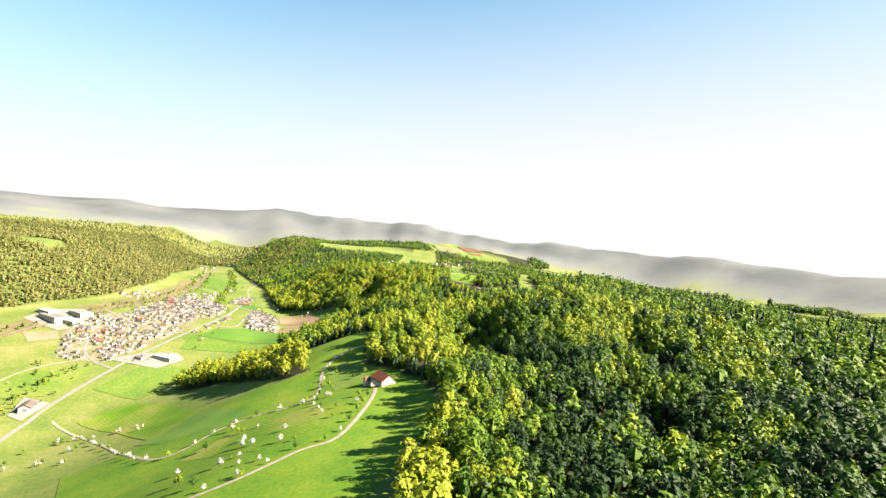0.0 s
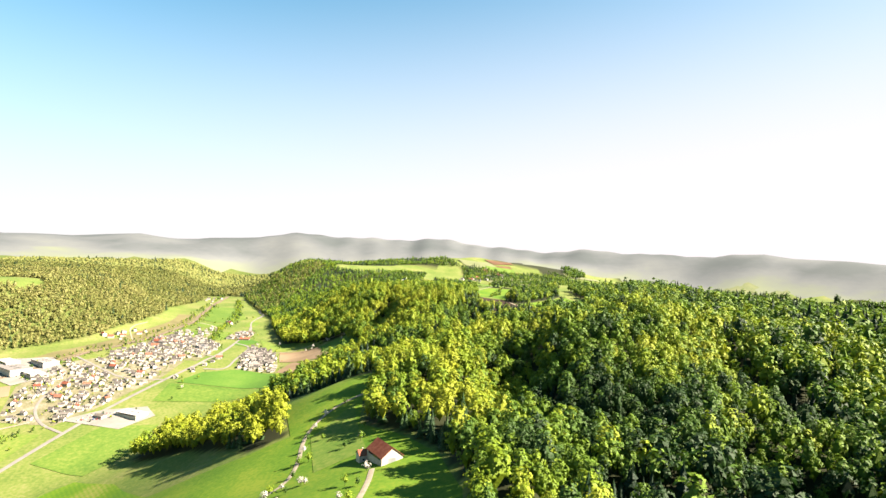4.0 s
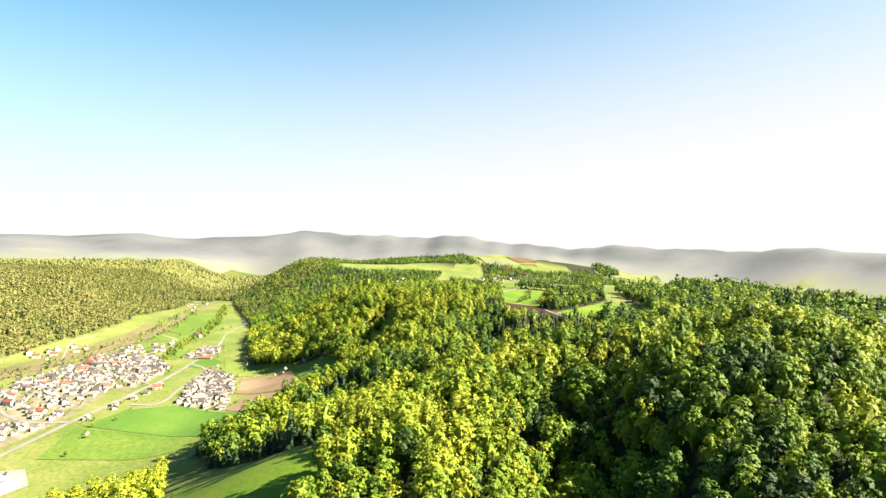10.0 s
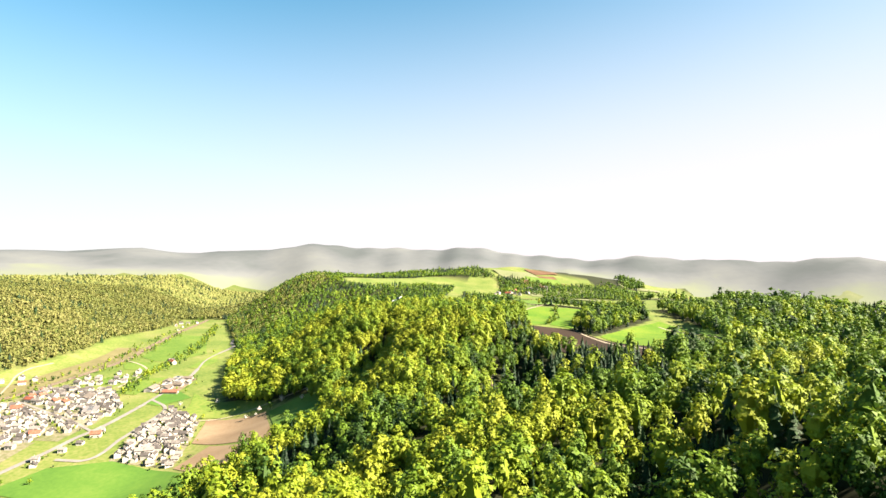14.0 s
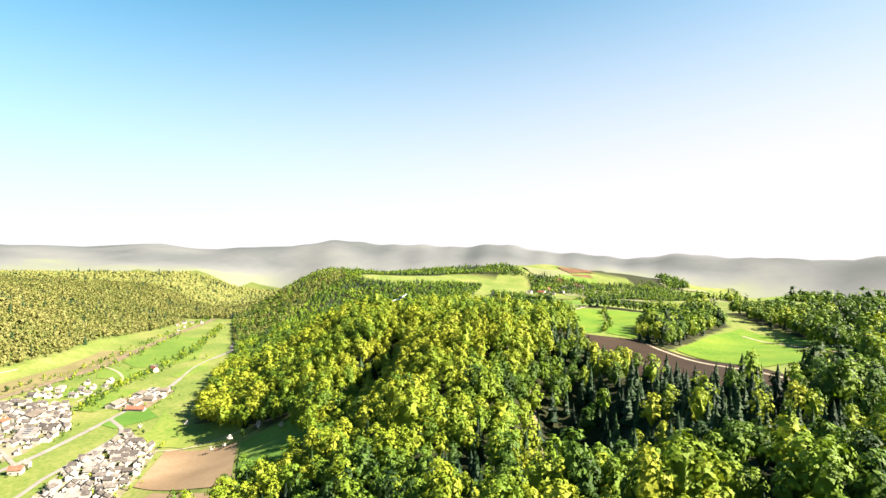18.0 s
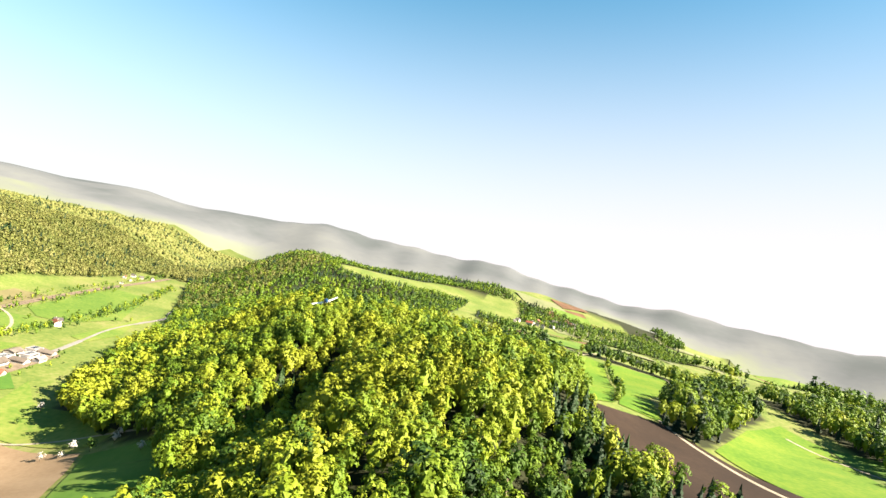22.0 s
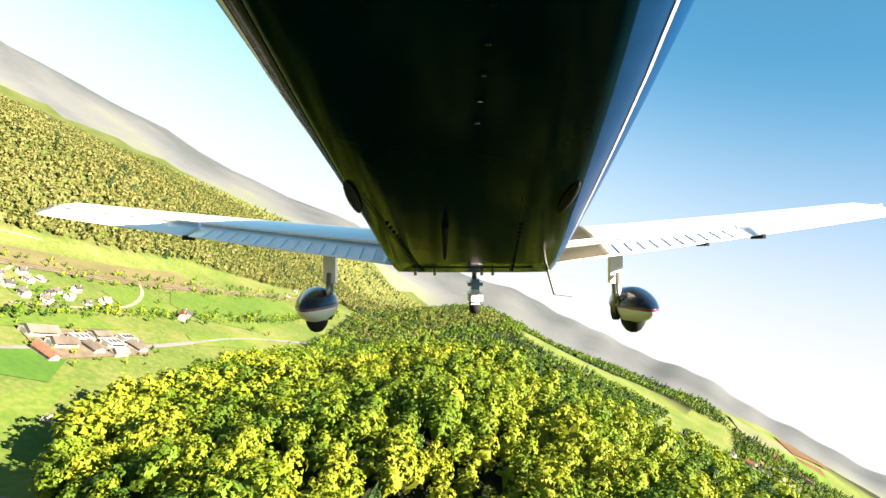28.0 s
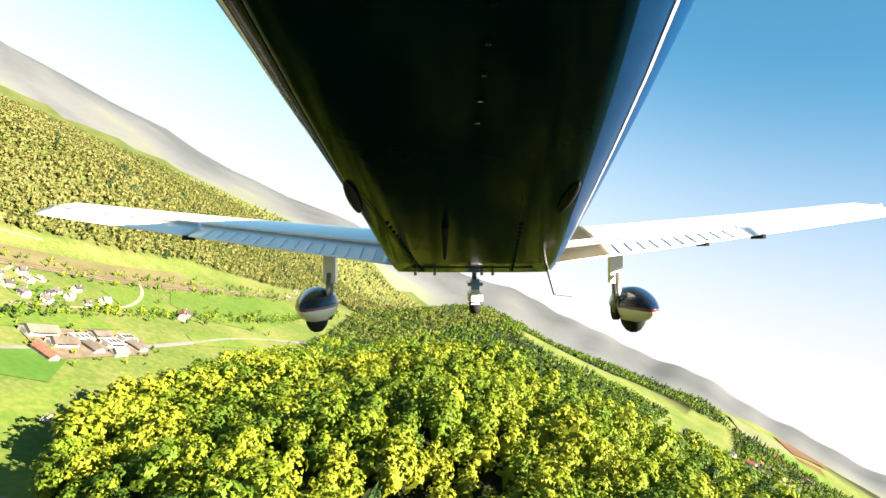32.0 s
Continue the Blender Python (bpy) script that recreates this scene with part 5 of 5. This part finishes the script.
for s in (-1, 1):
    bm = bmesh.new()
    prev = None
    low, high = [tuple(np.array(SECTION[4]) * (1 - k) + np.array(SECTION[5]) * k) for k in ((0.78, 1.0) if s > 0 else (0.45, 1.0))]
    for st in BODY[:10]:
        q = [bm.verts.new(skin(st, c, s, 0.004)) for c in (low, high)]
        if prev:
            bm.faces.new((prev[0], prev[1], q[1], q[0]))
        prev = q
    bmesh.ops.solidify(bm, geom=bm.faces[:], thickness=0.003)
    part("stripe", bm, M_WHITE, body, "white pinstripe")
bm = bmesh.new()      # the port side stays plain navy up to the stripe, without painted sky reflection
rim = tuple(np.array(SECTION[4]) * 0.6 + np.array(SECTION[5]) * 0.4)
rows_up = [[bm.verts.new(skin(st, c, -1, 0.003)) for c in (SECTION[3], SECTION[4], rim)] for st in BODY[:10]]
for a, b in zip(rows_up, rows_up[1:]):
    for k in (0, 1):
        bm.faces.new((a[k], a[k + 1], b[k + 1], b[k])).smooth = True
bmesh.ops.solidify(bm, geom=bm.faces[:], thickness=0.002)
part("side_panel", bm, M_NAVY, body, "navy band below the stripe")


def keel(y):
    return float(np.interp(y, [b[0] for b in BODY], [b[1] for b in BODY]))


rivet = boxes((-0.008, -0.008, -0.004, 0.008, 0.008, 0.003))
bmesh.ops.bevel(rivet, geom=rivet.edges[:], offset=0.003, segments=1)
first_rivet = part("rivet", rivet, M_NAVY, body)
spots = [(mid(y) + x, y) for x in (-0.36, 0.28) for y in np.linspace(2.75, 4.15, 16)] + [(0.095, y) for y in np.linspace(1.08, 1.6, 5)]
first_rivet.location = (*spots[0], keel(spots[0][1]) - 0.001)
for x, y in spots[1:]:
    o = new("rivet", first_rivet.data)
    o.parent, o.location = body, (x, y, keel(y) - 0.001)
for y in (4.0,):
    part("seam", boxes((mid(y) - 0.42, y - 0.002, keel(y) - 0.002, mid(y) + 0.42, y + 0.002, keel(y) + 0.01)), M_TYRE, body, "dark panel joint")
for x in (-0.36, 0.28):
    bm = bmesh.new()
    for a, b in zip((2.3, 2.6, 3.2, 3.8), (2.6, 3.2, 3.8, 4.18)):
        v = [bm.verts.new(c) for c in ((mid(a) + x - 0.02, a, keel(a) - 0.003), (mid(a) + x - 0.014, a, keel(a) - 0.003), (mid(b) + x - 0.014, b, keel(b) - 0.003), (mid(b) + x - 0.02, b, keel(b) - 0.003))]
        bm.faces.new(v[::-1])
    part("seam", bm, M_TYRE, body, "dark panel joint")
part("antenna", tube([(0.01, 2.85, keel(2.85) + 0.02), (0.01, 2.87, keel(2.85) - 0.05), (0.01, 2.95, keel(2.95) - 0.13)], [0.02, 0.016, 0.008]), M_TYRE, body, "short black aerial under the belly")
for x in (-0.20, -0.06, 0.28, 0.36):
    part("drain_pipe", tube([(x, 4.17, keel(4.17) + 0.03), (x, 4.18, keel(4.17) - 0.025)], 0.011), M_GEAR, body, "small drain pipe")
for s in (-1, 1):
    bm = bmesh.new()
    bmesh.ops.create_uvsphere(bm, u_segments=16, v_segments=8, radius=1.0)
    for v in bm.verts:
        v.co = (mid(2.35) + (0.45 if s > 0 else -0.425) + v.co.x * 0.024 + s * 0.004 * v.co.y, 2.35 + v.co.y * 0.22, 0.206 + v.co.z * 0.022 - v.co.y * 0.043)
    part("air_scoop", bm, M_TYRE, body, "dark oval air outlet")
part("step", tube([(0.73, 4.1, -0.10), (0.80, 4.15, -0.32), (0.93, 4.16, -0.335)], 0.011), M_GEAR, plane, "bare metal boarding step")

FOIL = ((0.0, 0.0), (0.03, 0.032), (0.12, 0.062), (0.3, 0.078), (0.55, 0.062), (0.8, 0.03), (1.0, 0.002), (1.0, -0.002), (0.8, -0.014), (0.5, -0.028), (0.2, -0.032), (0.05, -0.02))


SPAN = 3.2      # from the body's side to the tip


def wing_z(u):
    """How high the leading edge is at a part of the span."""
    return 0.115 + 0.285 * u - 0.06 * u * (1 - u)


def twist(u):
    return 0.185 - 0.085 * u


def wing_shell(s, a, b, lo=0.0, hi=1.0, steps=10, lift=0.0):
    """The wing from place a to b of its span, and from lo to hi of its chord."""
    bm = bmesh.new()
    rings = []
    for k in range(steps + 1):
        u = a + (b - a) * k / steps
        chord = 1.30 - 0.42 * u
        if u > 0.95:
            chord *= 1 - 8 * (u - 0.95)
        x, y0, z0 = AXIS + s * (0.5 + SPAN * u), 5.5 + 0.05 * u, wing_z(u)
        ring = []
        for c, t in FOIL:
            c = min(max(c, lo), hi)
            back = c * chord
            ring.append(bm.verts.new((x, y0 - back, z0 - back * twist(u) + t * chord + lift)))
        rings.append(ring)
    for p, q in zip(rings, rings[1:]):
        for k in range(len(p)):
            f = (p[k], p[(k + 1) % len(p)], q[(k + 1) % len(p)], q[k])
            bm.faces.new(f)
    bm.faces.new(rings[0])
    bm.faces.new(rings[-1])
    bmesh.ops.remove_doubles(bm, verts=bm.verts, dist=0.0004)
    bmesh.ops.recalc_face_normals(bm, faces=bm.faces)
    for f in bm.faces:
        f.smooth = len(f.verts) == 4
    return bm


for s in (-1, 1):
    out = 1.13 if s < 0 else 1.22      # the starboard leg stands a little wider
    wing = part("wing", wing_shell(s, 0.0, 1.0, 0.0, 0.74, 24), M_WHITE, plane, "white wing")
    flap = part("flap", wing_shell(s, 0.02, 0.52, 0.755, 1.0, 8), M_WHITE, wing, "white ribbed flap")
    for j in range(15):      # pressed ribs across the flap
        u = 0.04 + 0.032 * j
        if s > 0 and u < 0.19:
            continue
        chord = 1.30 - 0.42 * u
        ends = [(5.5 + 0.05 * u - c * chord, wing_z(u) - c * chord * twist(u) + t * chord) for c, t in ((0.78, 0.034), (0.985, 0.005))]
        bm = boxes((-0.012, -0.004, -0.006, 0.012, 0.004, 0.006))
        for v in bm.verts:
            y, z = ends[v.co.y < 0]
            v.co = (AXIS + s * (0.5 + SPAN * u) + v.co.x, y, z + v.co.z)
        part("rib", bm, M_WHITE, flap)
    part("aileron", wing_shell(s, 0.53, 0.985, 0.755, 1.0, 8), M_WHITE, wing, "white aileron")
    for u, d in ((0.41, 0.05), (0.556, 0.06)) if s > 0 else ((0.53, 0.06),):
        x, back = AXIS + s * (0.5 + SPAN * u), (1.30 - 0.42 * u) * 0.97
        y, z = 5.5 + 0.05 * u - back, wing_z(u) - back * twist(u)
        part("hinge_bracket", boxes((x - 0.012, y - 0.04, z - d * 0.6, x + 0.012, y + 0.14, z)), M_TYRE, wing, "small dark hinge bracket")
    gear = part("gear_leg", boxes((AXIS + s * out - 0.05, 4.72, -0.28, AXIS + s * out + 0.05, 4.80, -0.02)), M_WHITE, plane, "white undercarriage leg")
    cx = AXIS + s * (out + (0.11 if s < 0 else 0.15))
    part("torque_link", tube([(AXIS + s * out, 4.70, -0.20), (AXIS + s * (out - 0.01), 4.62, -0.33), (AXIS + s * (out + 0.01), 4.68, -0.47)], 0.02), M_GEAR, gear, "bare metal torque link")
    part("oleo", tube([(AXIS + s * out, 4.75, -0.26), (AXIS + s * (out + 0.005), 4.75, -0.52)], 0.032, 10), M_GEAR, gear)
    part("brake_disc", tube([(AXIS + s * (out - 0.01), 4.78, -0.5), (AXIS + s * (out + 0.03), 4.78, -0.5)], 0.085, 18), M_TYRE, gear, "dark brake disc")
    wheel = part("tyre", tube([(cx + d, 4.78, -0.52) for d in (-0.08, -0.07, -0.045, -0.015, 0.015, 0.045, 0.07, 0.08)], [0.09, 0.125, 0.155, 0.168, 0.168, 0.155, 0.125, 0.09], 28), M_TYRE, plane, "black tyre")
    for name, keep_low, m in (("wheel_fairing", False, M_PANT), ("fairing_base", True, M_WHITE), ("fairing_stripe", None, M_RED)):
        bm = bmesh.new()
        bmesh.ops.create_uvsphere(bm, u_segments=24, v_segments=16, radius=1.0)
        for v in bm.verts:
            y = v.co.y
            taper = 1.0 - 0.35 * max(0.0, -y)
            grow = 1.015 if keep_low is None else 1.0
            v.co = (cx + v.co.x * 0.165 * taper * grow, 4.74 + y * 0.44, -0.455 + v.co.z * (0.145 if v.co.z > 0 else 0.15) * taper * grow)
        if keep_low is None:
            for co, no in (((0, 0, -0.45), (0, 0, 1)), ((0, 0, -0.472), (0, 0, -1))):
                bmesh.ops.bisect_plane(bm, geom=bm.verts[:] + bm.edges[:] + bm.faces[:], plane_co=co, plane_no=no, clear_outer=True)
        else:
            bmesh.ops.bisect_plane(bm, geom=bm.verts[:] + bm.edges[:] + bm.faces[:], plane_co=(0, 0, -0.455), plane_no=(0, 0, 1), clear_inner=not keep_low, clear_outer=keep_low)
        for f in bm.faces:
            f.smooth = True
        part(name, bm, m, plane, "navy wheel fairing" if keep_low is False else "white lower half of the fairing" if keep_low else "dark red stripe")
# An added dark sheet imitates the shade over the wing root and flap.
part("wing_shade_sheet", wing_shell(1, 0.03, 0.17, 0.06, 0.985, 12, 0.012), M_WING_SHADE, plane, "dark olive sheet standing in for shade on the wing root")
nose = part("nose_leg", tube([(0.265, 4.85, -0.1), (0.265, 4.9, -0.26)], 0.02), M_GEAR, plane, "nose gear leg")
for name, lo, hi, m in (("nose_fairing", -0.335, -0.25, M_SKY), ("nose_fairing_base", -0.46, -0.338, M_WHITE)):
    bm = bmesh.new()
    box(bm, 0.205, 4.75, lo, 0.33, 5.15, hi)
    bmesh.ops.bevel(bm, geom=bm.edges[:], offset=0.028, segments=2, affect="EDGES")
    part(name, bm, m, plane, "white lower nose fairing" if "base" in name else "blue nose wheel fairing")
part("nose_tyre", tube([(0.225, 4.92, -0.45), (0.235, 4.92, -0.45), (0.30, 4.92, -0.45), (0.31, 4.92, -0.45)], [0.07, 0.1, 0.1, 0.07], 20), M_TYRE, plane, "black nose tyre")
